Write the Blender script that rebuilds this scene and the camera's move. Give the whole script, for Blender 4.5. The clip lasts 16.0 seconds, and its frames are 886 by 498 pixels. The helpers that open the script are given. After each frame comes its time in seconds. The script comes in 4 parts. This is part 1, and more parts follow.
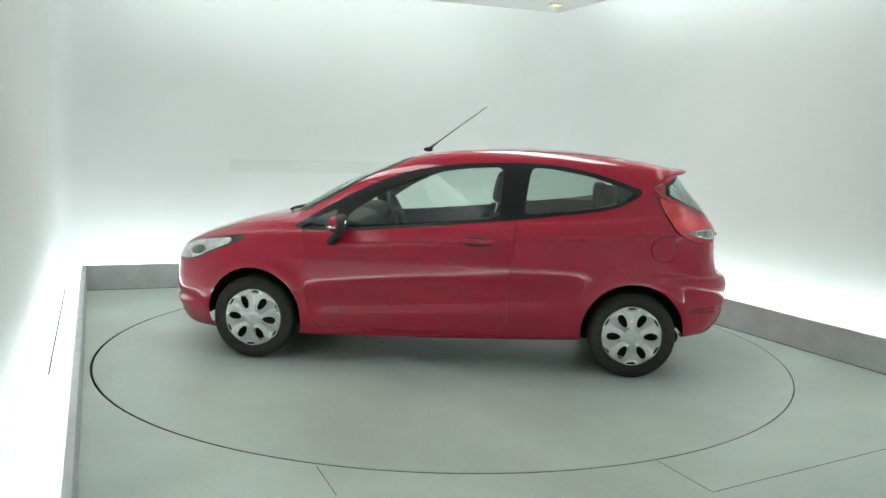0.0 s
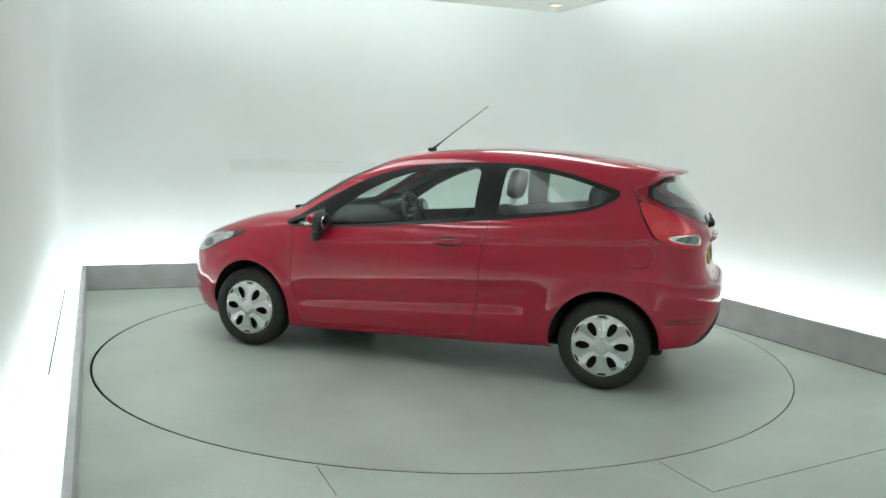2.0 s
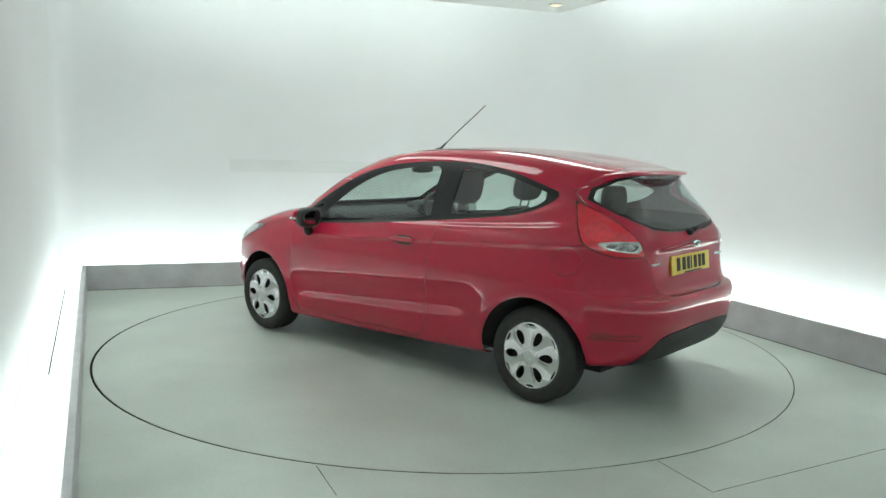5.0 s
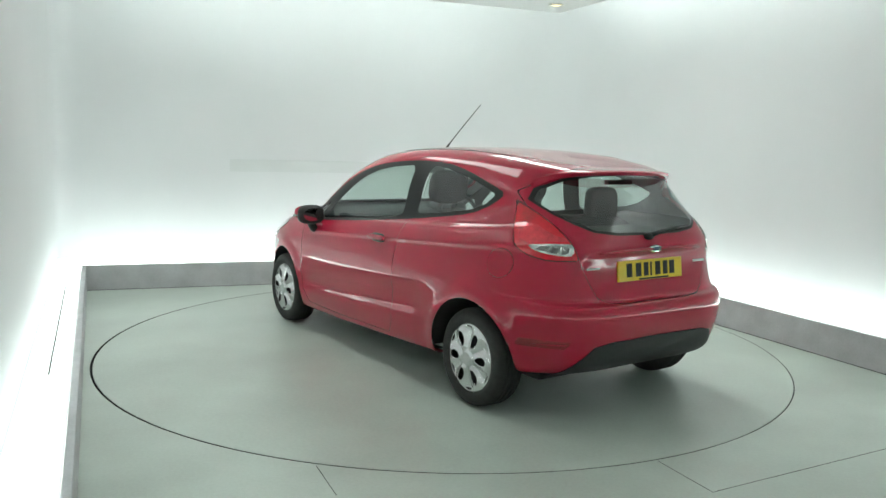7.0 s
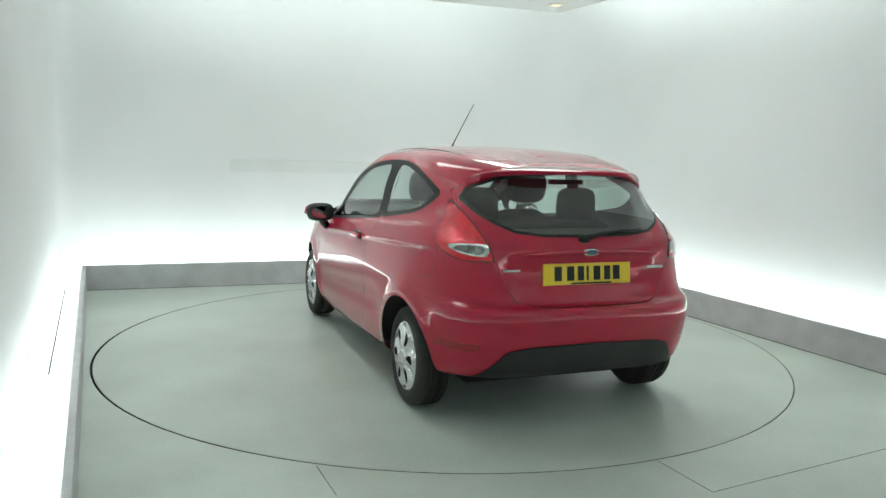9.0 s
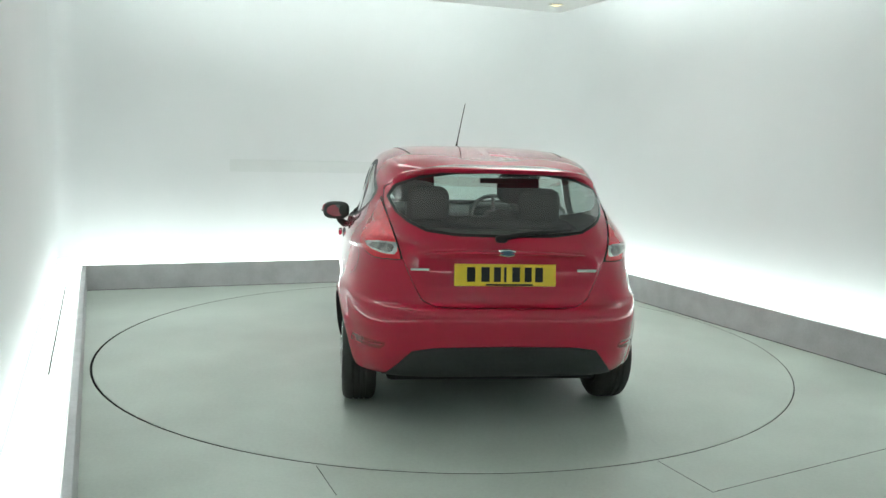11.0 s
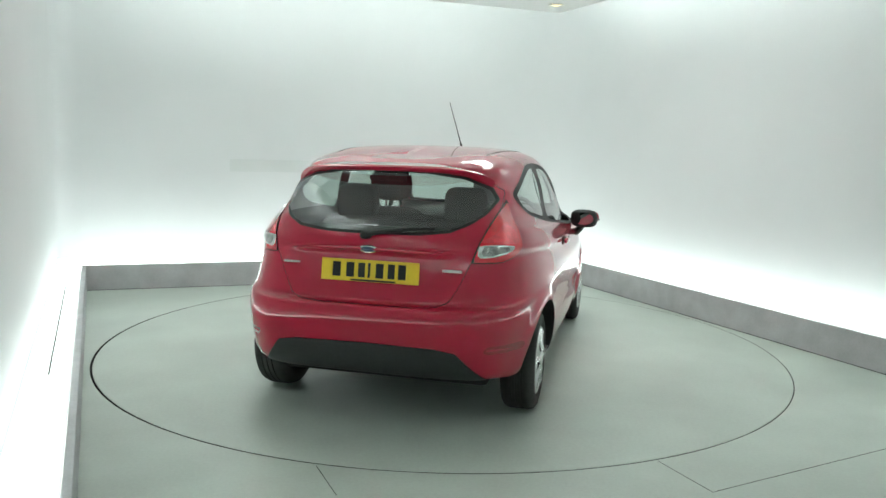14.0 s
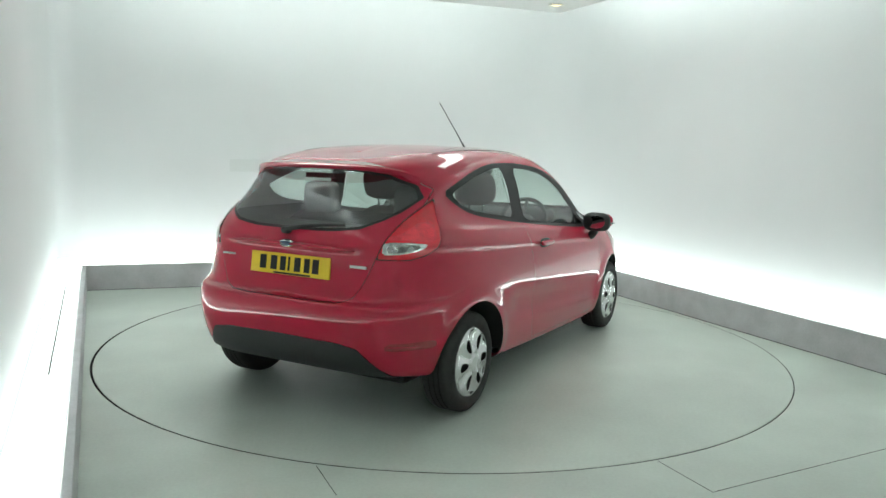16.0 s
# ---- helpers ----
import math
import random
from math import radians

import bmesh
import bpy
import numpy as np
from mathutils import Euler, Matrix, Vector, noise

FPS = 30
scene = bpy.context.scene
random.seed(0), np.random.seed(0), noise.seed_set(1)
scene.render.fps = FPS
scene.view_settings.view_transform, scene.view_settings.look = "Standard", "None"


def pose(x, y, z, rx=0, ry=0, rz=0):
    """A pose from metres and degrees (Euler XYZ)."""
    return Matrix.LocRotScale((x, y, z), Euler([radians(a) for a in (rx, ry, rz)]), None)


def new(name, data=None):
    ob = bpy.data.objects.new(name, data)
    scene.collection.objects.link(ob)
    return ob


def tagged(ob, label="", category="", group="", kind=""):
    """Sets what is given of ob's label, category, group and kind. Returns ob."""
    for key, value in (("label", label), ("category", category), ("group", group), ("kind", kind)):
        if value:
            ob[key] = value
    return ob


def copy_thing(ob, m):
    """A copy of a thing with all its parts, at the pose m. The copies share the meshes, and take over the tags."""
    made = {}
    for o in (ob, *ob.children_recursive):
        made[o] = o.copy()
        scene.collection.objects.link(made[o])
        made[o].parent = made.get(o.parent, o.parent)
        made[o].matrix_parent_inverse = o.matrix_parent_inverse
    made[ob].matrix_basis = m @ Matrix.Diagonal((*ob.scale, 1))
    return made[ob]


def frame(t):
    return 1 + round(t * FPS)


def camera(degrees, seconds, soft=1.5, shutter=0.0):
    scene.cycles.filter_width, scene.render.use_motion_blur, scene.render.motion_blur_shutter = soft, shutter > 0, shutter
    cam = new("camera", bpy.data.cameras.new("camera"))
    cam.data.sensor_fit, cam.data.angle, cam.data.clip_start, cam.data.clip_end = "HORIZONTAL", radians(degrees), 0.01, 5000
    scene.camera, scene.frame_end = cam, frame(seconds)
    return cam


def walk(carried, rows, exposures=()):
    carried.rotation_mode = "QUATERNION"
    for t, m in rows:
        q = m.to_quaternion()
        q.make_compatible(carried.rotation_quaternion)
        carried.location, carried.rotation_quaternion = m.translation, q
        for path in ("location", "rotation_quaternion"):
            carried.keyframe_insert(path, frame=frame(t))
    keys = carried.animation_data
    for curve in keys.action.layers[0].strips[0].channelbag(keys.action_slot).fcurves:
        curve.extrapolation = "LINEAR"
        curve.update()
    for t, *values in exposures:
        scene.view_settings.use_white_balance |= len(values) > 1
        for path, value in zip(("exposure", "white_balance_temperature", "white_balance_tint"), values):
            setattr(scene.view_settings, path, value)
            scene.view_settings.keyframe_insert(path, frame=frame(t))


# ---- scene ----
cam = camera(59.36, 16.0, soft=1.5)
EYE = (0.0, -5.705, 1.4255)
PITCH, YAW, ROLL = -7.285, -0.068, 1.589
VIEW = Matrix.Translation(EYE) @ Matrix.Rotation(radians(-YAW), 4, "Z") @ Matrix.Rotation(radians(90 + PITCH), 4, "X") @ Matrix.Rotation(radians(ROLL), 4, "Z")
walk(cam, [(0.0, VIEW), (16.0, VIEW)])

# ---- world and light levels ----
world = bpy.data.worlds.new("world")
world.use_nodes = True
world.node_tree.nodes["Background"].inputs[0].default_value = (0.8, 0.9, 0.85, 1)
world.node_tree.nodes["Background"].inputs[1].default_value = 0.0
scene.world = world
scene.view_settings.exposure = -0.47
# added overhead fill, stronger on the right to lift the floor there
FILL_LEFT, FILL_RIGHT = 8.6, 14.8
LAMP_TINT = (0.885, 1.0, 0.965)
FLOOR_COVE, FLOOR_TUBE, CEIL_COVE = 1.6, 12.0, 25.0


# ---- materials ----
def material(name, colour, rough=0.5, metal=0.0, coat=0.0, noise_scale=0.0, noise_amount=0.0, bump=0.0, emit=0.0, emit_colour=None, spec=0.5, rough_var=0.0, fine=0.0):
    m = bpy.data.materials.new(name)
    m.use_nodes = True
    nt = m.node_tree
    b = nt.nodes["Principled BSDF"]
    b.inputs["Base Color"].default_value = (*colour, 1)
    b.inputs["Roughness"].default_value = rough
    b.inputs["Metallic"].default_value = metal
    b.inputs["Coat Weight"].default_value = coat
    b.inputs["Coat Roughness"].default_value = 0.055
    b.inputs["Coat IOR"].default_value = 1.52
    b.inputs["Specular IOR Level"].default_value = spec
    if emit:
        b.inputs["Emission Color"].default_value = (*(emit_colour or colour), 1)
        b.inputs["Emission Strength"].default_value = emit
    if noise_scale:
        tc = nt.nodes.new("ShaderNodeTexCoord")
        n1 = nt.nodes.new("ShaderNodeTexNoise")
        n1.inputs["Scale"].default_value = noise_scale
        n1.inputs["Detail"].default_value = 6
        nt.links.new(tc.outputs["Object"], n1.inputs["Vector"])
        n2 = nt.nodes.new("ShaderNodeTexNoise")
        n2.inputs["Scale"].default_value = fine or noise_scale * 14
        n2.inputs["Detail"].default_value = 3
        nt.links.new(tc.outputs["Object"], n2.inputs["Vector"])
        mixn = nt.nodes.new("ShaderNodeMath")
        mixn.operation = "MULTIPLY_ADD"
        mixn.inputs[1].default_value = 0.3
        nt.links.new(n2.outputs["Fac"], mixn.inputs[0])
        nt.links.new(n1.outputs["Fac"], mixn.inputs[2])
        ramp = nt.nodes.new("ShaderNodeValToRGB")
        lo = [max(0, c * (1 - noise_amount)) for c in colour]
        hi = [min(1, c * (1 + noise_amount)) for c in colour]
        ramp.color_ramp.elements[0].position, ramp.color_ramp.elements[0].color = 0.4, (*lo, 1)
        ramp.color_ramp.elements[1].position, ramp.color_ramp.elements[1].color = 0.9, (*hi, 1)
        nt.links.new(mixn.outputs[0], ramp.inputs[0])
        nt.links.new(ramp.outputs[0], b.inputs["Base Color"])
        if bump:
            bp = nt.nodes.new("ShaderNodeBump")
            bp.inputs["Strength"].default_value = 1.0
            bp.inputs["Distance"].default_value = bump
            nt.links.new(n2.outputs["Fac"], bp.inputs["Height"])
            nt.links.new(bp.outputs[0], b.inputs["Normal"])
        if rough_var:
            mr = nt.nodes.new("ShaderNodeMapRange")
            mr.inputs["From Min"].default_value, mr.inputs["From Max"].default_value = 0.35, 0.75
            mr.inputs["To Min"].default_value, mr.inputs["To Max"].default_value = rough - rough_var, rough + rough_var
            nt.links.new(n1.outputs["Fac"], mr.inputs["Value"])
            nt.links.new(mr.outputs[0], b.inputs["Roughness"])
    return m


def glass_material(name, tint, gloss=1.0, least=0.08):
    m = bpy.data.materials.new(name)
    m.use_nodes = True
    nt = m.node_tree
    nt.nodes.clear()
    out = nt.nodes.new("ShaderNodeOutputMaterial")
    mix = nt.nodes.new("ShaderNodeMixShader")
    clear = nt.nodes.new("ShaderNodeBsdfTransparent")
    clear.inputs[0].default_value = (*tint, 1)
    shine = nt.nodes.new("ShaderNodeBsdfGlossy")
    shine.inputs["Roughness"].default_value = 0.02
    shine.inputs["Color"].default_value = (gloss, gloss, gloss, 1)
    lw = nt.nodes.new("ShaderNodeLayerWeight")
    lw.inputs["Blend"].default_value = 0.5
    power = nt.nodes.new("ShaderNodeMath")
    power.operation = "POWER"
    power.inputs[1].default_value = 4.5
    nt.links.new(lw.outputs["Facing"], power.inputs[0])
    fres = nt.nodes.new("ShaderNodeMath")
    fres.operation = "MULTIPLY_ADD"
    fres.inputs[1].default_value, fres.inputs[2].default_value = 0.98 - least, least
    nt.links.new(power.outputs[0], fres.inputs[0])
    nt.links.new(fres.outputs[0], mix.inputs[0])
    nt.links.new(clear.outputs[0], mix.inputs[1])
    nt.links.new(shine.outputs[0], mix.inputs[2])
    nt.links.new(mix.outputs[0], out.inputs[0])
    return m


def paint_material(name, colour):
    m = material(name, colour, rough=0.42, metal=0.0, coat=1.0, noise_scale=900, noise_amount=0.10, fine=2500, spec=0.08)
    return m


M_WALL = material("white_wall_paint", (0.61, 0.62, 0.624), rough=0.6, noise_scale=0.7, noise_amount=0.03, bump=0.0004, fine=120)
# greyer than the wall: the shadow band on it is put into this colour
M_SHADE_BAND = material("wall_shadow_grey", (0.56, 0.575, 0.572), rough=0.6, noise_scale=3, noise_amount=0.03, fine=90)
M_CEIL = material("white_ceiling_paint", (0.72, 0.73, 0.72), rough=0.7, noise_scale=0.8, noise_amount=0.03, fine=90)
M_FLOOR = material("grey_green_floor_paint", (0.50, 0.56, 0.505), rough=0.32, noise_scale=1.3, noise_amount=0.16, bump=0.0003, rough_var=0.025, fine=60)
M_DISC = material("turntable_floor_paint", (0.49, 0.55, 0.495), rough=0.33, noise_scale=1.1, noise_amount=0.16, bump=0.0003, rough_var=0.025, fine=50)
M_KERB = material("grey_kerb_paint", (0.47, 0.475, 0.485), rough=0.55, noise_scale=5.0, noise_amount=0.16, bump=0.0004, fine=80)
M_DARKGAP = material("dark_gap", (0.02, 0.022, 0.02), rough=0.9)
M_JOINT = material("grey_joint_filler", (0.10, 0.105, 0.10), rough=0.8, noise_scale=20, noise_amount=0.3)
M_LIGHT_LOW = material("floor_cove_diffuser", (0.9, 0.92, 0.9), rough=0.5, emit=FLOOR_COVE, emit_colour=LAMP_TINT)
M_TUBE = material("floor_tube", (0.95, 0.97, 0.95), rough=0.4, emit=FLOOR_TUBE, emit_colour=LAMP_TINT)
M_LIGHT_HIGH = material("ceiling_cove_diffuser", (0.9, 0.92, 0.9), rough=0.5, emit=CEIL_COVE, emit_colour=LAMP_TINT)
# glow of the two added fill panels over the turntable
M_FILL_LEFT = material("added_fill_left", (0.9, 0.92, 0.9), rough=0.5, emit=FILL_LEFT, emit_colour=(0.91, 1.0, 0.965))
M_FILL_RIGHT = material("added_fill_right", (0.9, 0.92, 0.9), rough=0.5, emit=FILL_RIGHT, emit_colour=(0.91, 1.0, 0.965))
M_WARM = material("warm_lamp", (1.0, 0.85, 0.5), rough=0.4, emit=3.0, emit_colour=(1.0, 0.78, 0.36))
M_LAMPRIM = material("lamp_rim", (0.75, 0.74, 0.7), rough=0.35, noise_scale=30, noise_amount=0.04)
M_PAINT = paint_material("red_car_paint", (0.405, 0.0065, 0.033))
M_BLACK = material("black_trim", (0.012, 0.013, 0.013), rough=0.5, spec=0.3, noise_scale=40, noise_amount=0.15, fine=600)
M_GRAINY = material("black_grained_plastic", (0.022, 0.024, 0.024), rough=0.6, noise_scale=60, noise_amount=0.2, bump=0.0004, fine=900)
M_TYRE = material("tyre_rubber", (0.027, 0.027, 0.025), rough=0.8, noise_scale=30, noise_amount=0.25, bump=0.0004, fine=500)
M_CAP = material("silver_hubcap", (0.66, 0.67, 0.665), rough=0.22, metal=0.75, noise_scale=25, noise_amount=0.05, fine=500)
M_CHROME = material("chrome", (0.80, 0.81, 0.81), rough=0.12, metal=1.0)
M_UNDER = material("underbody_black", (0.012, 0.012, 0.012), rough=0.9, noise_scale=9, noise_amount=0.3)
M_FABRIC = material("dark_seat_fabric", (0.026, 0.029, 0.032), rough=0.95, spec=0.1, noise_scale=25, noise_amount=0.15, bump=0.0002, fine=300)
M_TRIM = material("dark_interior_plastic", (0.05, 0.054, 0.056), rough=0.7, noise_scale=30, noise_amount=0.2, fine=600)
M_LINER = material("pale_grey_headliner", (0.50, 0.51, 0.50), rough=0.95, noise_scale=30, noise_amount=0.1, fine=500)
M_GLASS = glass_material("green_tinted_glass", (0.74, 0.83, 0.79))
M_GLASS_REAR = glass_material("rear_tinted_glass", (0.62, 0.70, 0.67), least=0.11)
M_TAIL = material("red_lamp_lens", (0.60, 0.006, 0.020), rough=0.12, coat=1.0, noise_scale=25, noise_amount=0.18, fine=120)
M_TAIL2 = material("red_lamp_core", (0.85, 0.03, 0.055), rough=0.15, metal=0.3, coat=1.0, noise_scale=30, noise_amount=0.3, fine=120)
M_CLEAR = material("clear_lamp_lens", (0.66, 0.67, 0.66), rough=0.10, metal=0.7, coat=1.0, noise_scale=16, noise_amount=0.6, fine=60)
M_HEAD = material("headlamp_reflector", (0.85, 0.87, 0.87), rough=0.15, metal=0.7, coat=1.0, noise_scale=22, noise_amount=0.45, fine=70)
M_LENSDARK = material("smoked_lens_inside", (0.24, 0.25, 0.24), rough=0.15, metal=0.7, coat=1.0, noise_scale=18, noise_amount=0.9, fine=60)
M_HEADDARK = material("smoked_headlamp_lens", (0.06, 0.065, 0.065), rough=0.12, metal=0.5, coat=1.0, noise_scale=20, noise_amount=0.4, fine=60)
M_NAME = material("silver_nameplate", (0.42, 0.43, 0.43), rough=0.35, metal=0.6, noise_scale=60, noise_amount=0.1)
M_PLATE = material("yellow_plate", (0.80, 0.56, 0.02), rough=0.35, coat=0.4, noise_scale=20, noise_amount=0.05, fine=300)
M_BADGE = material("dark_blue_badge", (0.03, 0.05, 0.10), rough=0.25, coat=1.0)
M_MIRROR = material("mirror_glass", (0.5, 0.52, 0.53), rough=0.02, metal=1.0)
M_REFLECT = material("dark_red_reflector", (0.24, 0.008, 0.016), rough=0.25, coat=1.0, noise_scale=80, noise_amount=0.2)


# ---- mesh helpers ----
def finish(name, verts, faces, mat, parent=None, label="", smooth=False, normals=None):
    me = bpy.data.meshes.new(name)
    me.from_pydata([tuple(map(float, v)) for v in verts], [], [tuple(map(int, f)) for f in faces])
    me.materials.append(mat)
    if smooth or normals is not None:
        me.polygons.foreach_set("use_smooth", [True] * len(me.polygons))
    if normals is not None:
        me.normals_split_custom_set_from_vertices([tuple(map(float, n)) for n in normals])
    me.update()
    ob = new(name, me)
    if parent is not None:
        ob.parent = parent
    if label:
        tagged(ob, label)
    return ob


def part(name, bm, mat, parent=None, label="", smooth=False, angle=None):
    me = bpy.data.meshes.new(name)
    bm.normal_update()
    if smooth:
        for f in bm.faces:
            f.smooth = True
        if angle:
            for e in bm.edges:
                if len(e.link_faces) == 2 and e.calc_face_angle() > radians(angle):
                    e.smooth = False
    bm.to_mesh(me)
    bm.free()
    me.materials.append(mat)
    ob = new(name, me)
    if parent is not None:
        ob.parent = parent
    if label:
        tagged(ob, label)
    return ob


def box(x0, x1, y0, y1, z0, z1, bevel=0.0, seg=2, m=None):
    bm = bmesh.new()
    bmesh.ops.create_cube(bm, size=1)
    for v in bm.verts:
        v.co = Vector(((x0 + x1) / 2 + v.co.x * (x1 - x0), (y0 + y1) / 2 + v.co.y * (y1 - y0), (z0 + z1) / 2 + v.co.z * (z1 - z0)))
    if bevel:
        bmesh.ops.bevel(bm, geom=bm.edges[:], offset=bevel, segments=seg, affect="EDGES", profile=0.5)
    if m is not None:
        bm.transform(m)
    return bm


def prism(points, z0, z1, bevel=0.0):
    """An upright prism on a plan outline, counter-clockwise from above."""
    bm = bmesh.new()
    low = [bm.verts.new((p[0], p[1], z0)) for p in points]
    high = [bm.verts.new((p[0], p[1], z1)) for p in points]
    n = len(points)
    bm.faces.new(low[::-1])
    bm.faces.new(high)
    for i in range(n):
        bm.faces.new((low[i], low[(i + 1) % n], high[(i + 1) % n], high[i]))
    if bevel:
        bmesh.ops.bevel(bm, geom=bm.edges[:], offset=bevel, segments=2, affect="EDGES", profile=0.5)
    return bm


def tube(path, radius, sides=10, caps=True, flat=1.0):
    """A tube along a list of points; radius a number or one for each point."""
    bm = bmesh.new()
    rings = []
    pts = [Vector(p) for p in path]
    for i, p in enumerate(pts):
        d = (pts[min(i + 1, len(pts) - 1)] - pts[max(i - 1, 0)]).normalized()
        side = d.cross(Vector((0, 0, 1)))
        if side.length < 1e-4:
            side = Vector((1, 0, 0))
        side.normalize()
        up = side.cross(d)
        r = radius[i] if isinstance(radius, (list, tuple)) else radius
        rings.append([bm.verts.new(p + side * r * math.cos(a) + up * r * flat * math.sin(a)) for a in [2 * math.pi * k / sides for k in range(sides)]])
    for a, b in zip(rings, rings[1:]):
        for k in range(sides):
            bm.faces.new((a[k], a[(k + 1) % sides], b[(k + 1) % sides], b[k]))
    if caps:
        bm.faces.new(rings[0][::-1])
        bm.faces.new(rings[-1])
    return bm


def lathe(profile, n=48, axis="y"):
    """Turned about the y axis: profile of (radius, y)."""
    bm = bmesh.new()
    rings = []
    for r, y in profile:
        if r < 1e-6:
            rings.append([bm.verts.new((0, y, 0))])
        else:
            rings.append([bm.verts.new((r * math.cos(2 * math.pi * k / n), y, r * math.sin(2 * math.pi * k / n))) for k in range(n)])
    for a, b in zip(rings, rings[1:]):
        for k in range(n):
            k2 = (k + 1) % n
            if len(a) == 1 and len(b) == 1:
                continue
            if len(a) == 1:
                bm.faces.new((a[0], b[k], b[k2]))
            elif len(b) == 1:
                bm.faces.new((a[k], b[0], a[k2]))
            else:
                bm.faces.new((a[k], b[k], b[k2], a[k2]))
    bmesh.ops.recalc_face_normals(bm, faces=bm.faces[:])
    return bm


def ellipsoid(cx, cy, cz, rx, ry, rz, power=2.0, n=20):
    """A rounded block: a superellipsoid."""
    bm = bmesh.new()
    bmesh.ops.create_uvsphere(bm, u_segments=n, v_segments=n // 2, radius=1)
    e = 2.0 / power
    for v in bm.verts:
        c = [math.copysign(abs(q) ** e, q) for q in v.co]
        v.co = Vector((cx + rx * c[0], cy + ry * c[1], cz + rz * c[2]))
    return bm


# ---- the booth: a raised kerb round a turntable, lit coves at floor and ceiling ----
ALONG = Vector((0.411, -0.9116))
BL, BR = Vector((-3.39, 1.575)), Vector((1.24, 3.33))
BACK_OUT = Vector((-0.354, 0.935))
RIGHT_OUT = Vector((0.9116, 0.411))
LEN_L, LEN_R = 8.55, 8.55
FL, FR = BL + ALONG * LEN_L, BR + ALONG * (LEN_R + 1.0)
KERB_H, KERB_T = 0.238, 0.038
LEDGE_L, LEDGE_B, LEDGE_R, LEDGE_F = 0.27, 0.80, 0.50, 0.50
RAFT_Z, CEIL_Z = 2.98, 3.40


def cross(p, d, q, e):
    """Where the line p + s d meets q + t e."""
    den = d.x * e.y - d.y * e.x
    s = ((q.x - p.x) * e.y - (q.y - p.y) * e.x) / den
    return p + d * s


BACK_DIR = (BR - BL).normalized()
FRONT_DIR = (FR - FL).normalized()


def offset_corners(l, b, r, f):
    """Plan corners of the booth outline moved out by l, b, r, f: back left, back right, front right, front left."""
    pl, pb, pr, pf = BL - RIGHT_OUT * l, BL + BACK_OUT * b, BR + RIGHT_OUT * r, FL + ALONG * f
    return (cross(pl, ALONG, pb, BACK_DIR), cross(pr, ALONG, pb, BACK_DIR), cross(pr, ALONG, pf, FRONT_DIR), cross(pl, ALONG, pf, FRONT_DIR))


C0 = offset_corners(0, 0, 0, 0)
CK = offset_corners(KERB_T, KERB_T, KERB_T, KERB_T)
CW = offset_corners(LEDGE_L, LEDGE_B, LEDGE_R, LEDGE_F)
CX = offset_corners(LEDGE_L + 0.15, LEDGE_B + 0.15, LEDGE_R + 0.15, LEDGE_F + 0.15)


def structure(ob, label, category):
    return tagged(ob, label, category, kind="structure")


def quad(a, b, c, d):
    pts = [a, b, c, d]
    area = sum(pts[i].x * pts[(i + 1) % 4].y - pts[(i + 1) % 4].x * pts[i].y for i in range(4))
    return pts if area > 0 else pts[::-1]


def bend(p, corner, q, n=14):
    """A rounded plan corner from p to q."""
    return [p * (1 - t) ** 2 + corner * 2 * t * (1 - t) + q * t * t for t in [k / n for k in range(n + 1)]]


def smooth_wall(name, inner, outer):
    """A wall on a plan band between two lines, its inner face shaded smooth."""
    pts = inner + outer[::-1]
    area = sum(p.x * q.y - q.x * p.y for p, q in zip(pts, pts[1:] + pts[:1]))
    bm = prism(pts if area > 0 else pts[::-1], -0.1, CEIL_Z)
    return part(name, bm, M_WALL, smooth=True, angle=20)


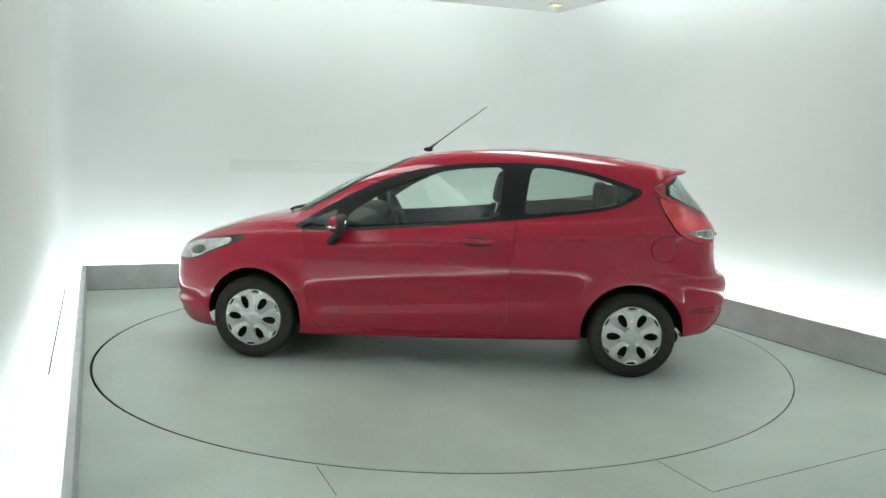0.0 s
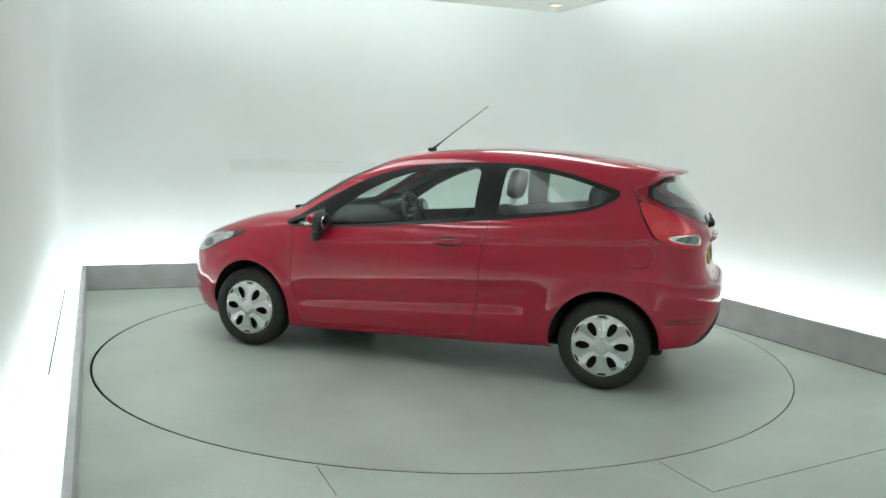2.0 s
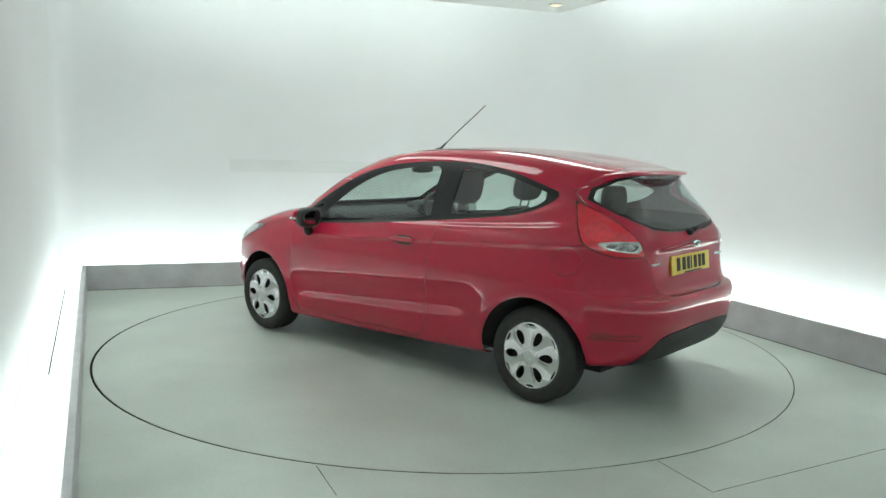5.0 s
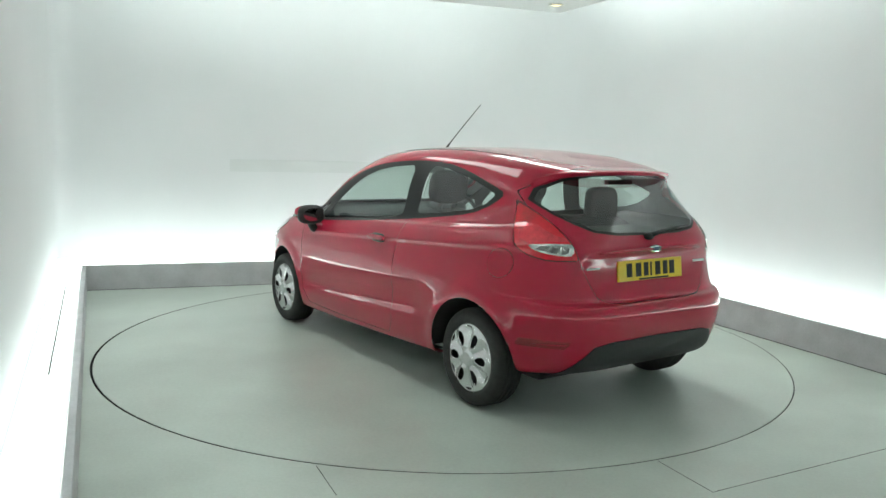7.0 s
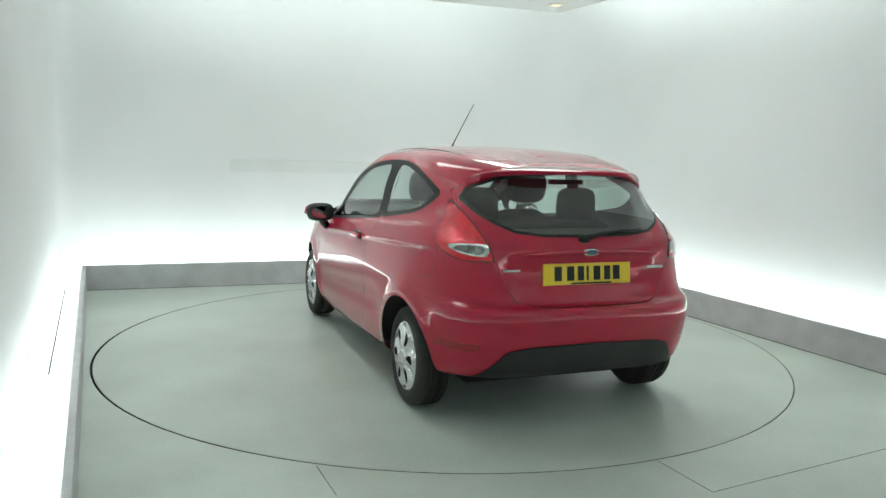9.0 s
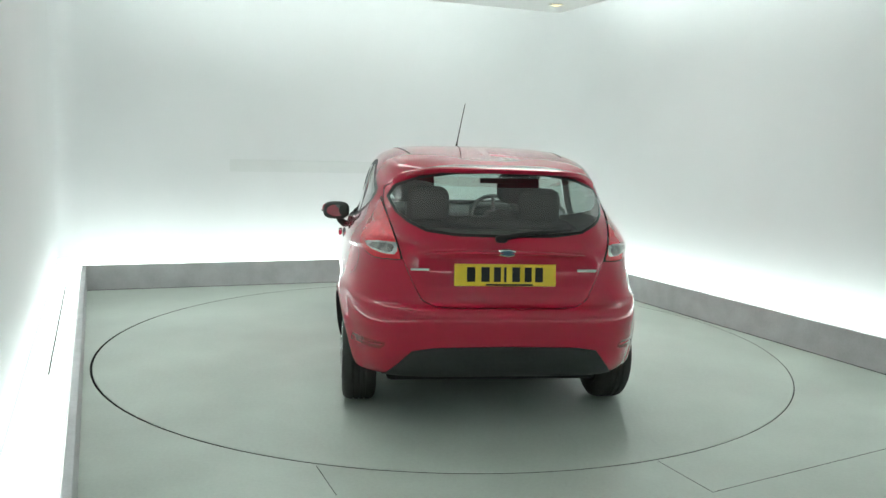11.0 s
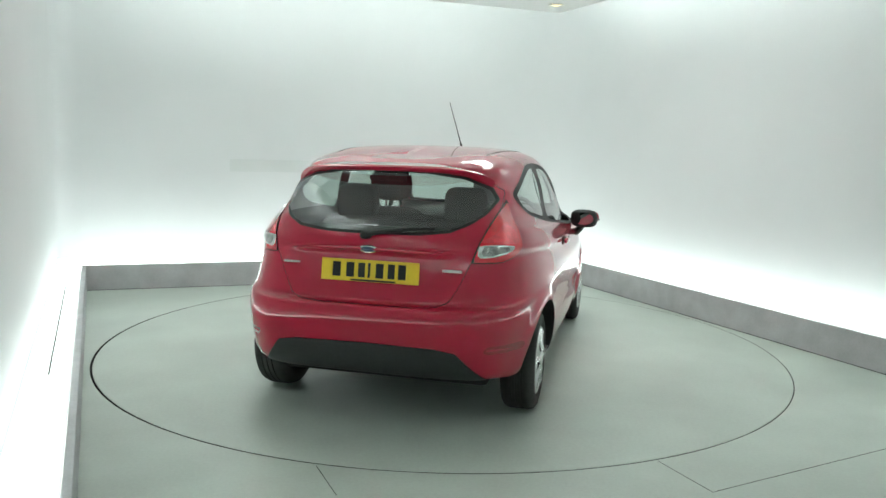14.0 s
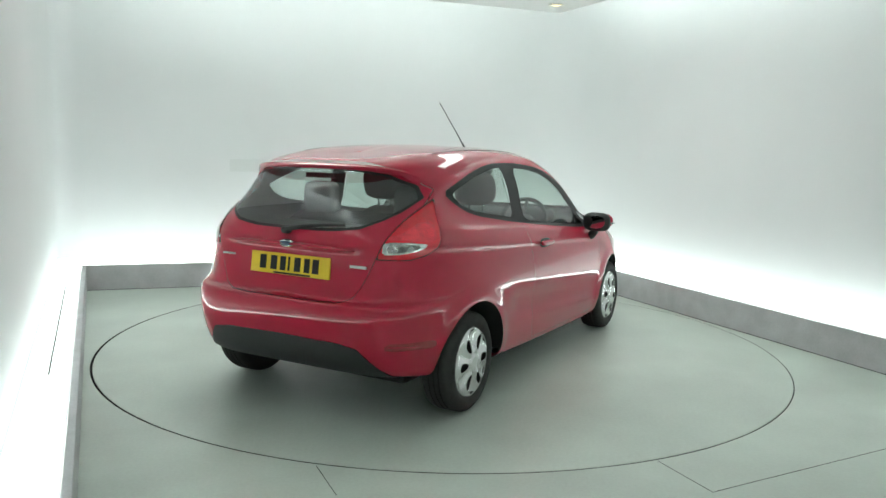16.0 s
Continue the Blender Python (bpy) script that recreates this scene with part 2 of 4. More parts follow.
def build_booth():
    bend_l, bend_r = 0.24, 0.75
    left_end, right_end = CW[0] + ALONG * bend_l, CW[1] + ALONG * bend_r
    inner = bend(left_end, CW[0], CW[0] + BACK_DIR * bend_l) + bend(CW[1] - BACK_DIR * bend_r, CW[1], right_end)
    out_l, out_r = left_end - RIGHT_OUT * 0.15, right_end + RIGHT_OUT * 0.15
    structure(smooth_wall("wall_back", inner, [out_l, CX[0], CX[1], out_r]), "smooth white painted wall with rounded corners, lit from coves", "wall")
    structure(part("wall_right", prism(quad(right_end, CW[2], CX[2], out_r), -0.1, CEIL_Z), M_WALL), "smooth white painted wall of the photo booth", "wall")
    structure(part("wall_left", prism(quad(left_end, CW[3], CX[3], out_l), -0.1, CEIL_Z), M_WALL), "smooth white painted wall beside the lit ledge", "wall")
    structure(part("wall_front", prism(quad(CW[2], CW[3], CX[3], CX[2]), -0.1, CEIL_Z), M_WALL), "plain white wall that closes the booth", "wall")
    structure(part("ceiling", prism(quad(*CX), CEIL_Z, CEIL_Z + 0.1), M_CEIL), "plain white ceiling above the hung panel", "ceiling")
    raft = structure(part("ceiling_panel", prism(quad(*offset_corners(-0.02, -0.02, -0.02, -0.02)), RAFT_Z, RAFT_Z + 0.07, 0.006), M_CEIL), "hung pale grey ceiling panel with lit gap around it", "ceiling")
    # kerbs
    for name, q in (("kerb_back", (C0[0], C0[1], CK[1], CK[0])), ("kerb_right", (C0[1], C0[2], CK[2], CK[1])), ("kerb_left", (C0[0], C0[3], CK[3], CK[0])), ("kerb_front", (C0[3], C0[2], CK[2], CK[3]))):
        structure(part(name, prism(quad(*q), -0.02, KERB_H, 0.004), M_KERB), "grey painted upstand round the turntable floor", "kerb")
    for p, q, out, wide in ((C0[0], C0[1], BACK_OUT, 0.004), (C0[1], C0[2], RIGHT_OUT, 0.007)):
        structure(part("kerb_joint", prism(quad(p - out * wide, q - out * wide, q - out * 0.0005, p - out * 0.0005), 0.0, 0.003), M_DARKGAP), "dark dirty joint along the foot of the kerb", "joint")
    # lit ledges behind the kerbs and lit strips above the hung panel
    # the front cove is unseen, added to brighten the floor and car
    ledges = (("cove_back", CK[0], CK[1], CW[1], CW[0], BACK_OUT), ("cove_right", CK[1], CK[2], CW[2], CW[1], RIGHT_OUT), ("cove_left", CK[0], CK[3], CW[3], CW[0], -RIGHT_OUT), ("cove_front", CK[3], CK[2], CW[2], CW[3], ALONG))
    seam = Vector((-3.126, 0.634))
    side = RIGHT_OUT * 0.005
    structure(part("ledge_joint", prism(quad(seam - side, seam + side, seam + ALONG * 2.7 + side, seam + ALONG * 2.7 - side), KERB_H - 0.021, KERB_H - 0.016), M_JOINT), "thin grey joint in the lit ledge", "joint")
    for name, a, b, c, d, out in ledges:
        structure(part(name.replace("cove", "ledge"), prism(quad(a, b, c, d), -0.02, KERB_H - 0.06), M_WALL), "white ledge bed under the light panel", "ledge")
        depth = (d - a).dot(out)
        e = (b - a).normalized() * 0.02
        near, far = 0.012 / depth, 1 - 0.012 / depth
        p0, p1, p2, p3 = a.lerp(d, near) + e, b.lerp(c, near) - e, b.lerp(c, far) - e, a.lerp(d, far) + e
        tagged(part("floor_light_panel", prism(quad(p0, p1, p2, p3), KERB_H - 0.06, KERB_H - 0.02, 0.004), M_LIGHT_LOW), "long glowing white light panel in the floor ledge", "light panel", "cove lights")
        share = 0.12 if name == "cove_left" else 0.62
        p0, p1 = a.lerp(d, share) + e * 3, b.lerp(c, share) - e * 3
        tagged(part("light_tube", prism(quad(p0, p1, p1 + out * 0.05, p0 + out * 0.05), KERB_H - 0.02, KERB_H + 0.010, 0.008), M_TUBE), "slim bright white light tube along the ledge", "light tube", "cove tubes")
    # the last strip, along the front wall, is likewise an added, unseen light
    for a, b, out in ((C0[0], C0[1], BACK_OUT), (C0[1], C0[2], RIGHT_OUT), (C0[0], C0[3], -RIGHT_OUT), (C0[3], C0[2], ALONG)):
        d = (b - a).normalized()
        p0, p1 = a + d * 0.35 - out * 0.16, b - d * 0.35 - out * 0.16
        tagged(part("ceiling_light_strip", prism(quad(p0, p1, p1 + out * 0.12, p0 + out * 0.12), RAFT_Z + 0.07, RAFT_Z + 0.11, 0.004), M_LIGHT_HIGH), "long glowing white light strip above the hung panel", "light strip", "cove lights")
    # warm downlight near the back corner
    lamp = new("downlight")
    lamp.location = (1.12, 2.80, RAFT_Z)
    tagged(lamp, "small round warm downlight in the ceiling panel", "downlight")
    bm = lathe([(0.05, 0.0), (0.075, 0.0), (0.082, 0.006), (0.08, 0.012), (0.06, 0.012), (0.05, 0.004)], 32)
    bm.transform(Matrix.Rotation(radians(-90), 4, "X"))
    part("rim", bm, M_LAMPRIM, lamp, smooth=True, angle=40)
    bm = lathe([(0.0, 0.007), (0.03, 0.0075), (0.05, 0.004), (0.05, 0.0)], 24)
    bm.transform(Matrix.Rotation(radians(-90), 4, "X"))
    part("lens", bm, M_WARM, lamp, "glowing warm lens", smooth=True)
    # long unseen fill panels, added under the hung ceiling panel to light floor and car
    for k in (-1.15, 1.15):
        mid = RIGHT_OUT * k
        fill_light = new("added_fill_panel")
        tagged(fill_light, "long white fill light panel added overhead, out of view", "softbox", "ceiling softboxes")
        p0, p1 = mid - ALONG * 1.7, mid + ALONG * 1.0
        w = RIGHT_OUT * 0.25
        part("diffuser", prism(quad(p0 - w, p0 + w, p1 + w, p1 - w), RAFT_Z - 0.012, RAFT_Z - 0.002), M_FILL_LEFT if k < 0 else M_FILL_RIGHT, fill_light, "glowing white face of the added fill panel")
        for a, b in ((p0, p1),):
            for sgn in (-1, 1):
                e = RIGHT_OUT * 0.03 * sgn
                part("frame", prism(quad(p0 + w * sgn, p1 + w * sgn, p1 + w * sgn + e, p0 + w * sgn + e), RAFT_Z - 0.03, RAFT_Z - 0.001, 0.003), M_LAMPRIM, fill_light, "pale metal frame bar of the added fill panel")
    # thin grey strip across the back wall, coloured as its shadow band
    a = CW[0] + BACK_DIR * SHADE_BAND[0] - BACK_OUT * 0.001
    b = CW[0] + BACK_DIR * SHADE_BAND[1] - BACK_OUT * 0.001
    structure(part("trim", prism(quad(a, b, b - BACK_OUT * 0.005, a - BACK_OUT * 0.005), SHADE_BAND[2], SHADE_BAND[2] + 0.135, 0.0015), M_SHADE_BAND), "thin grey strip in place of a shadow band along the back wall", "wall rail")


SHADE_BAND = (1.72, 4.3, 1.125)
R_DISC = 2.4167
DISC_X, DISC_Y = 0.015, 0.014


def ring_floor(outer, radius, z, n=180):
    """A flat floor with a round hole at the origin: a fan of quads from the hole to the outline."""
    pts = [Vector(p) for p in outer]
    verts, faces = [], []
    angles = sorted(set([2 * math.pi * k / n for k in range(n)] + [math.atan2(p.y, p.x) % (2 * math.pi) for p in pts]))
    for a in angles:
        d = Vector((math.cos(a), math.sin(a)))
        best = None
        for p, q in zip(pts, pts[1:] + pts[:1]):
            e = q - p
            den = d.x * e.y - d.y * e.x
            if abs(den) < 1e-9:
                continue
            s = (p.x * e.y - p.y * e.x) / den
            t = (p.x * d.y - p.y * d.x) / den
            if s > 0 and -1e-6 <= t <= 1 + 1e-6 and (best is None or s < best):
                best = s
        verts += [(d.x * radius, d.y * radius, z), (d.x * best, d.y * best, z)]
    m = len(angles)
    for i in range(m):
        j = (i + 1) % m
        faces.append((2 * i, 2 * i + 1, 2 * j + 1, 2 * j))
    return verts, faces


def build_floor():
    structure(part("ground", prism(quad(*CX), -0.2, -0.04), M_DARKGAP), "dark pit floor under the turntable", "floor")
    v, f = ring_floor(C0, R_DISC + 0.0035, 0.0)
    # the opening lies a little to one side of the disc, so the gap varies
    v = [(x + DISC_X - 0.0045, y + DISC_Y - 0.0044, z) if i % 2 == 0 else (x, y, z) for i, (x, y, z) in enumerate(v)]
    structure(finish("floor", v, f, M_FLOOR), "smooth grey-green painted floor with soft sheen", "floor")
    bm = lathe([(0.0, 0.0), (R_DISC - 0.6, 0.0), (R_DISC - 0.008, 0.0), (R_DISC - 0.004, -0.003), (R_DISC - 0.004, -0.035)], 180)
    bm.transform(Matrix.Rotation(radians(90), 4, "X"))
    disc = tagged(part("turntable", bm, M_DISC), "large round grey-green painted turntable flush with the floor", "turntable")
    bm = lathe([(R_DISC - 0.0045, -0.0025), (R_DISC - 0.003, -0.004), (R_DISC - 0.003, -0.03), (R_DISC - 0.006, -0.03)], 180)
    bm.transform(Matrix.Rotation(radians(90), 4, "X"))
    part("edge_ring", bm, M_DARKGAP, disc, "dark rim of the turntable")
    across = RIGHT_OUT
    for p, d, length in ((Vector((-0.546, -2.366)), ALONG, 0.32), (Vector((1.035, -2.20)), ALONG, 0.36), (Vector((1.19, -2.52)), Vector((0.882, 0.471)), 1.55)):
        s = Vector((-d.y, d.x)) * 0.0014
        q = p + d * length
        structure(part("floor_joint", prism(quad(p - s, q - s, q + s, p + s), -0.01, 0.001), M_DARKGAP), "thin dark joint between floor plates", "floor joint")


build_booth()
build_floor()


# ---- the car: body surface as stacked outlines, cut into panels along drawn lines ----
# x forward, y left, z up; the hubs stand at x = +-WB / 2
WB = 2.489
HUB_Z, HUB_Y = 0.277, 0.782
ROWS = [  # z front, z middle, z rear, x front, x rear, half width, front roundness, rear roundness
    (0.165, 0.185, 0.275, 1.83, -1.70, 0.72, 4.0, 5.0),
    (0.175, 0.205, 0.285, 1.90, -1.80, 0.80, 4.0, 5.5),
    (0.30, 0.32, 0.39, 1.942, -1.875, 0.830, 4.6, 5.2),
    (0.45, 0.50, 0.55, 1.952, -1.905, 0.846, 4.6, 5.2),
    (0.60, 0.66, 0.635, 1.936, -1.893, 0.845, 4.6, 5.2),
    (0.65, 0.735, 0.672, 1.922, -1.838, 0.839, 4.6, 5.2),
    (0.73, 0.83, 0.80, 1.875, -1.815, 0.816, 4.4, 5.1),
    (0.825, 0.90, 0.94, 1.68, -1.815, 0.796, 4.5, 4.8),
    (0.915, 0.945, 1.03, 1.40, -1.765, 0.769, 4.5, 4.6),
    (0.968, 0.975, 1.09, 1.10, -1.725, 0.734, 5.5, 4.4),
    (1.05, 1.065, 1.155, 0.965, -1.675, 0.698, 6.0, 4.2),
    (1.20, 1.21, 1.225, 0.70, -1.615, 0.668, 6.0, 4.0),
    (1.31, 1.33, 1.285, 0.44, -1.575, 0.620, 6.0, 3.8),
    (1.378, 1.402, 1.325, 0.24, -1.575, 0.548, 6.0, 3.4),
    (1.414, 1.440, 1.365, 0.05, -1.40, 0.385, 5.0, 3.4),
    (1.424, 1.452, 1.398, -0.10, -1.15, 0.0, 4.0, 4.0),
]


def catmull(table, s):
    """Smooth value of a table of rows at a fractional row number."""
    n = len(table)
    i = min(int(s), n - 2)
    f = s - i
    p0, p1, p2, p3 = table[max(i - 1, 0)], table[i], table[i + 1], table[min(i + 2, n - 1)]
    return 0.5 * (2 * p1 + (p2 - p0) * f + (2 * p0 - 5 * p1 + 4 * p2 - p3) * f * f + (3 * p1 - p0 - 3 * p2 + p3) * f ** 3)


def outline(row, count):
    """The left half of one outline of the body, nose to tail."""
    zf, zm, zr, xf, xr, w, nf, nr = row
    xm, a = (xf + xr) / 2, (xf - xr) / 2
    phi = np.linspace(0, math.pi, 1601)
    c, s = np.cos(phi), np.sin(phi)
    n = np.where(c >= 0, nf, nr)
    x = xm + a * np.sign(c) * np.abs(c) ** (2 / n)
    y = max(w, 1e-5) * np.abs(s) ** (2 / n)
    arc = np.concatenate([[0], np.cumsum(np.hypot(np.diff(x), np.diff(y)))])
    t = np.linspace(0, arc[-1], count)
    x, y = np.interp(t, arc, x), np.interp(t, arc, y)
    u = (x - xm) / a
    z = zm + (zf - zr) / 2 * u + ((zf + zr) / 2 - zm) * u * u
    return x, y, z


def smoothstep(a, b, v):
    t = np.clip((v - a) / (b - a), 0, 1)
    return t * t * (3 - 2 * t)


def body_relief(x, y, z):
    """Pressed lines in the sides: the shoulder line, the hollow door, the lower line and the arch lips."""
    side = smoothstep(0.50, 0.68, np.abs(y)) * smoothstep(-1.80, -1.60, x) * smoothstep(1.85, 1.6, x)
    up = z - (0.785 + (0.85 - x) * 0.060)
    d = 0.0085 * np.exp(-(np.maximum(up, 0) / 0.04) ** 2 - (np.maximum(-up, 0) / 0.014) ** 2) * smoothstep(0.95, 0.5, x)
    top = 0.515 + (0.74 - x) * 0.085
    low = 0.325 + (0.74 - x) * 0.060
    t = (top - z) / (top - low)
    d -= 0.016 * smoothstep(-0.03, 0.42, t) * smoothstep(1.06, 0.66, t) * smoothstep(1.02, 0.68, x) * smoothstep(-0.90, -0.66, x)
    for hx in (WB / 2, -WB / 2):
        r = np.hypot(x - hx, z - HUB_Z - 0.01)
        d += 0.018 * np.exp(-(np.maximum(r - 0.345, 0) / 0.05) ** 2) * smoothstep(0.15, 0.35, z)
    return d * side


def gate_relief(x, y, z):
    """The plate recess in the tailgate, with a lip above it."""
    ay = np.abs(y)
    hollow = 0.014 * smoothstep(0.50, 0.32, ay) * smoothstep(0.914, 0.899, z) * smoothstep(0.69, 0.76, z)
    lip = 0.006 * smoothstep(0.46, 0.36, ay) * np.exp(-((z - 0.925) / 0.018) ** 2)
    return (hollow - lip) * smoothstep(-1.70, -1.74, x)


NS, NV = 120, 150


def body_grid(inset=0.0):
    table = [np.array(r) for r in ROWS]
    rows = [catmull(table, s) for s in np.linspace(0, len(ROWS) - 1, NS)]
    pts = np.zeros((NS, NV, 3))
    for i, r in enumerate(rows):
        x, y, z = outline(r, NV)
        pts[i, :, 0], pts[i, :, 1], pts[i, :, 2] = x, y, z
    pts[:, :, 1] += body_relief(pts[:, :, 0], pts[:, :, 1], pts[:, :, 2])
    pts[:, :, 0] += gate_relief(pts[:, :, 0], pts[:, :, 1], pts[:, :, 2])
    ex, ey, ez = pts[:, :, 0], np.abs(pts[:, :, 1]), pts[:, :, 2]
    pts[:, :, 0] = ex - (0.022 * np.exp(-((ez - 0.375) / 0.022) ** 2) + 0.012 * np.exp(-((ez - 0.285) / 0.014) ** 2)) * smoothstep(0.42, 0.56, ey) * smoothstep(1.62, 1.80, ex)
    pts[:, 0, 1] = pts[:, -1, 1] = 0
    full = np.concatenate([pts, (pts * np.array([1, -1, 1]))[:, -2:0:-1]], axis=1)
    m = full.shape[1]
    nor = np.zeros_like(full)
    du = np.gradient(full, axis=0)
    dv = np.roll(full, -1, axis=1) - np.roll(full, 1, axis=1)
    nor = np.cross(dv, du)
    ln = np.linalg.norm(nor, axis=2, keepdims=True)
    nor = np.where(ln > 1e-9, nor / np.maximum(ln, 1e-9), np.array([0, 0, 1.0]))
    nor[-1] = (0, 0, 1)
    if nor[NS // 3, NV // 2, 1] < 0:
        nor = -nor
    nor[-1] = (0, 0, 1)
    idx = np.arange(NS * m).reshape(NS, m)
    a, b = idx[:-1], np.roll(idx, -1, axis=1)[:-1]
    c, d = np.roll(idx, -1, axis=1)[1:], idx[1:]
    tri = np.concatenate([np.stack([a, b, c], -1).reshape(-1, 3), np.stack([a, c, d], -1).reshape(-1, 3)])
    V, N = full.reshape(-1, 3), nor.reshape(-1, 3)
    fn = np.cross(V[tri[:, 1]] - V[tri[:, 0]], V[tri[:, 2]] - V[tri[:, 0]])
    if (fn * N[tri].mean(1)).sum() < 0:
        tri = tri[:, ::-1]
    tri = tri[np.linalg.norm(np.cross(V[tri[:, 1]] - V[tri[:, 0]], V[tri[:, 2]] - V[tri[:, 0]]), axis=1) > 1e-10]
    return V - N * inset, N, tri


class Sheet:
    """A triangle sheet whose pieces carry labels, and that can be cut along curves."""

    def __init__(self, V, N, F):
        self.V, self.N, self.F = V.copy(), N.copy(), F.copy()
        self.L = np.zeros(len(F), int)
        self.names = ["body"]

    def code(self, name):
        if name not in self.names:
            self.names.append(name)
        return self.names.index(name)

    def cut(self, dist, where, name, only=None):
        """Give the part of the faces in where(centres, normals) with dist(V) < 0 the label name."""
        d = dist(self.V)
        d = np.where(np.abs(d) < 1e-5, 1e-5, d)
        cen = self.V[self.F].mean(1)
        nor = self.N[self.F].mean(1)
        ok = where(cen, nor)
        if only is not None:
            ok &= np.isin(self.L, [self.names.index(o) for o in only if o in self.names])
        inside = (d[self.F] < 0).sum(1)
        k = self.code(name)
        self.L[ok & (inside == 3)] = k
        mixed = np.where(ok & (inside > 0) & (inside < 3))[0]
        V, N, newF, newL, seen = [], [], [], [], {}
        base = len(self.V)

        def mid(i, j):
            key = (min(i, j), max(i, j))
            if key not in seen:
                t = d[i] / (d[i] - d[j])
                V.append(self.V[i] + t * (self.V[j] - self.V[i]))
                n = self.N[i] + t * (self.N[j] - self.N[i])
                N.append(n / max(np.linalg.norm(n), 1e-9))
                seen[key] = base + len(V) - 1
            return seen[key]

        for f in mixed:
            t = list(self.F[f])
            lone_in = inside[f] == 1
            while (d[t[0]] < 0) != lone_in or ((d[t[1]] < 0) == lone_in) or ((d[t[2]] < 0) == lone_in):
                t = t[1:] + t[:1]
            p, q = mid(t[0], t[1]), mid(t[0], t[2])
            old = self.L[f]
            newF += [(t[0], p, q), (p, t[1], t[2]), (p, t[2], q)]
            newL += [k, old, old] if lone_in else [old, k, k]
        keep = np.ones(len(self.F), bool)
        keep[mixed] = False
        if newF:
            self.V = np.concatenate([self.V, np.array(V)])
            self.N = np.concatenate([self.N, np.array(N)])
            self.F = np.concatenate([self.F[keep], np.array(newF)])
            self.L = np.concatenate([self.L[keep], np.array(newL)])

    def take(self, name, side=0):
        """The vertices, normals and faces of one label, on one side (1 left, -1 right) or on both (0)."""
        m = self.L == self.code(name)
        if side:
            m &= np.sign(self.V[self.F].mean(1)[:, 1]) == side
        F = self.F[m]
        used, inv = np.unique(F, return_inverse=True)
        return self.V[used], self.N[used], inv.reshape(-1, 3)


def polygon(points, a=0, b=2, grow=0.0, mirror=False):
    """Signed distance to a drawn outline in the plane of two axes; mirror: the second half by symmetry about zero of the first axis."""
    pts = [tuple(p) for p in points]
    if mirror:
        pts = pts + [(-p, q) for p, q in pts[::-1]]
    P = np.array(pts, float)

    def dist(V):
        p = V[:, (a, b)]
        best = np.full(len(p), 1e9)
        odd = np.zeros(len(p), bool)
        for i in range(len(P)):
            s, e = P[i], P[(i + 1) % len(P)]
            w, ed = p - s, e - s
            t = np.clip((w @ ed) / max(ed @ ed, 1e-12), 0, 1)
            best = np.minimum(best, np.linalg.norm(w - t[:, None] * ed, axis=1))
            hit = (s[1] > p[:, 1]) != (e[1] > p[:, 1])
            if abs(ed[1]) > 1e-12:
                odd ^= hit & (p[:, 0] < s[0] + (p[:, 1] - s[1]) / ed[1] * ed[0])
        return np.where(odd, -best, best) - grow

    return dist


def rounded(points, times=2, share=0.25):
    """An outline with its corners cut round."""
    pts = [np.array(p, float) for p in points]
    for _ in range(times):
        out = []
        for p, q in zip(pts, pts[1:] + pts[:1]):
            out += [p + (q - p) * share, q - (q - p) * share]
        pts = out
    return [tuple(p) for p in pts]


# drawn outlines: side views in x and z, end views in y and z, top views in x and y
DLO = rounded([(1.03, 0.868), (0.86, 0.985), (0.55, 1.155), (0.325, 1.252), (0.10, 1.312), (-0.16, 1.342), (-0.42, 1.355), (-0.71, 1.349), (-0.96, 1.306), (-1.18, 1.240), (-1.305, 1.195), (-1.23, 1.130), (-1.085, 1.066), (-0.80, 1.026), (-0.50, 0.988), (0.166, 0.918), (0.625, 0.882)], 1)
FRONT_GLASS = rounded([(0.66, 0.898), (0.62, 0.99), (0.40, 1.135), (0.22, 1.222), (0.06, 1.275), (-0.16, 1.308), (-0.40, 1.322), (-0.375, 1.10), (-0.375, 0.995), (0.166, 0.940)], 1, 0.15)
TRI_GLASS = [(0.945, 0.885), (0.82, 0.965), (0.70, 1.025), (0.735, 0.893)]
REAR_GLASS = rounded([(-0.57, 1.325), (-0.71, 1.318), (-0.95, 1.277), (-1.15, 1.218), (-1.235, 1.185), (-1.17, 1.125), (-1.06, 1.088), (-0.80, 1.052), (-0.53, 1.020), (-0.545, 1.15)], 1, 0.15)
DOOR = [(0.925, 0.90), (0.89, 0.70), (0.895, 0.50), (0.86, 0.33), (0.80, 0.235), (0.2, 0.235), (-0.40, 0.25), (-0.445, 0.33), (-0.458, 0.60), (-0.467, 0.81), (-0.495, 0.985), (-0.49, 1.2), (0.9, 1.2)]
TAIL = rounded([(-1.360, 1.214), (-1.385, 1.214), (-1.555, 1.118), (-1.715, 1.005), (-1.90, 0.985), (-1.90, 0.885), (-1.68, 0.873), (-1.575, 0.898), (-1.495, 0.950), (-1.425, 1.065)], 1, 0.12)
TAIL_CLEAR = rounded([(-1.560, 0.944), (-1.68, 0.958), (-1.90, 0.956), (-1.90, 0.905), (-1.72, 0.897), (-1.64, 0.912)], 1, 0.12)
TAIL_CORE = rounded([(-1.47, 1.045), (-1.55, 1.055), (-1.66, 1.00), (-1.76, 0.972), (-1.66, 0.964), (-1.55, 0.952), (-1.505, 0.965)], 1, 0.2)
HEAD = rounded([(1.90, 0.625), (1.86, 0.70), (1.71, 0.765), (1.54, 0.795), (1.30, 0.822), (1.38, 0.772), (1.55, 0.705), (1.70, 0.635)], 1, 0.15)
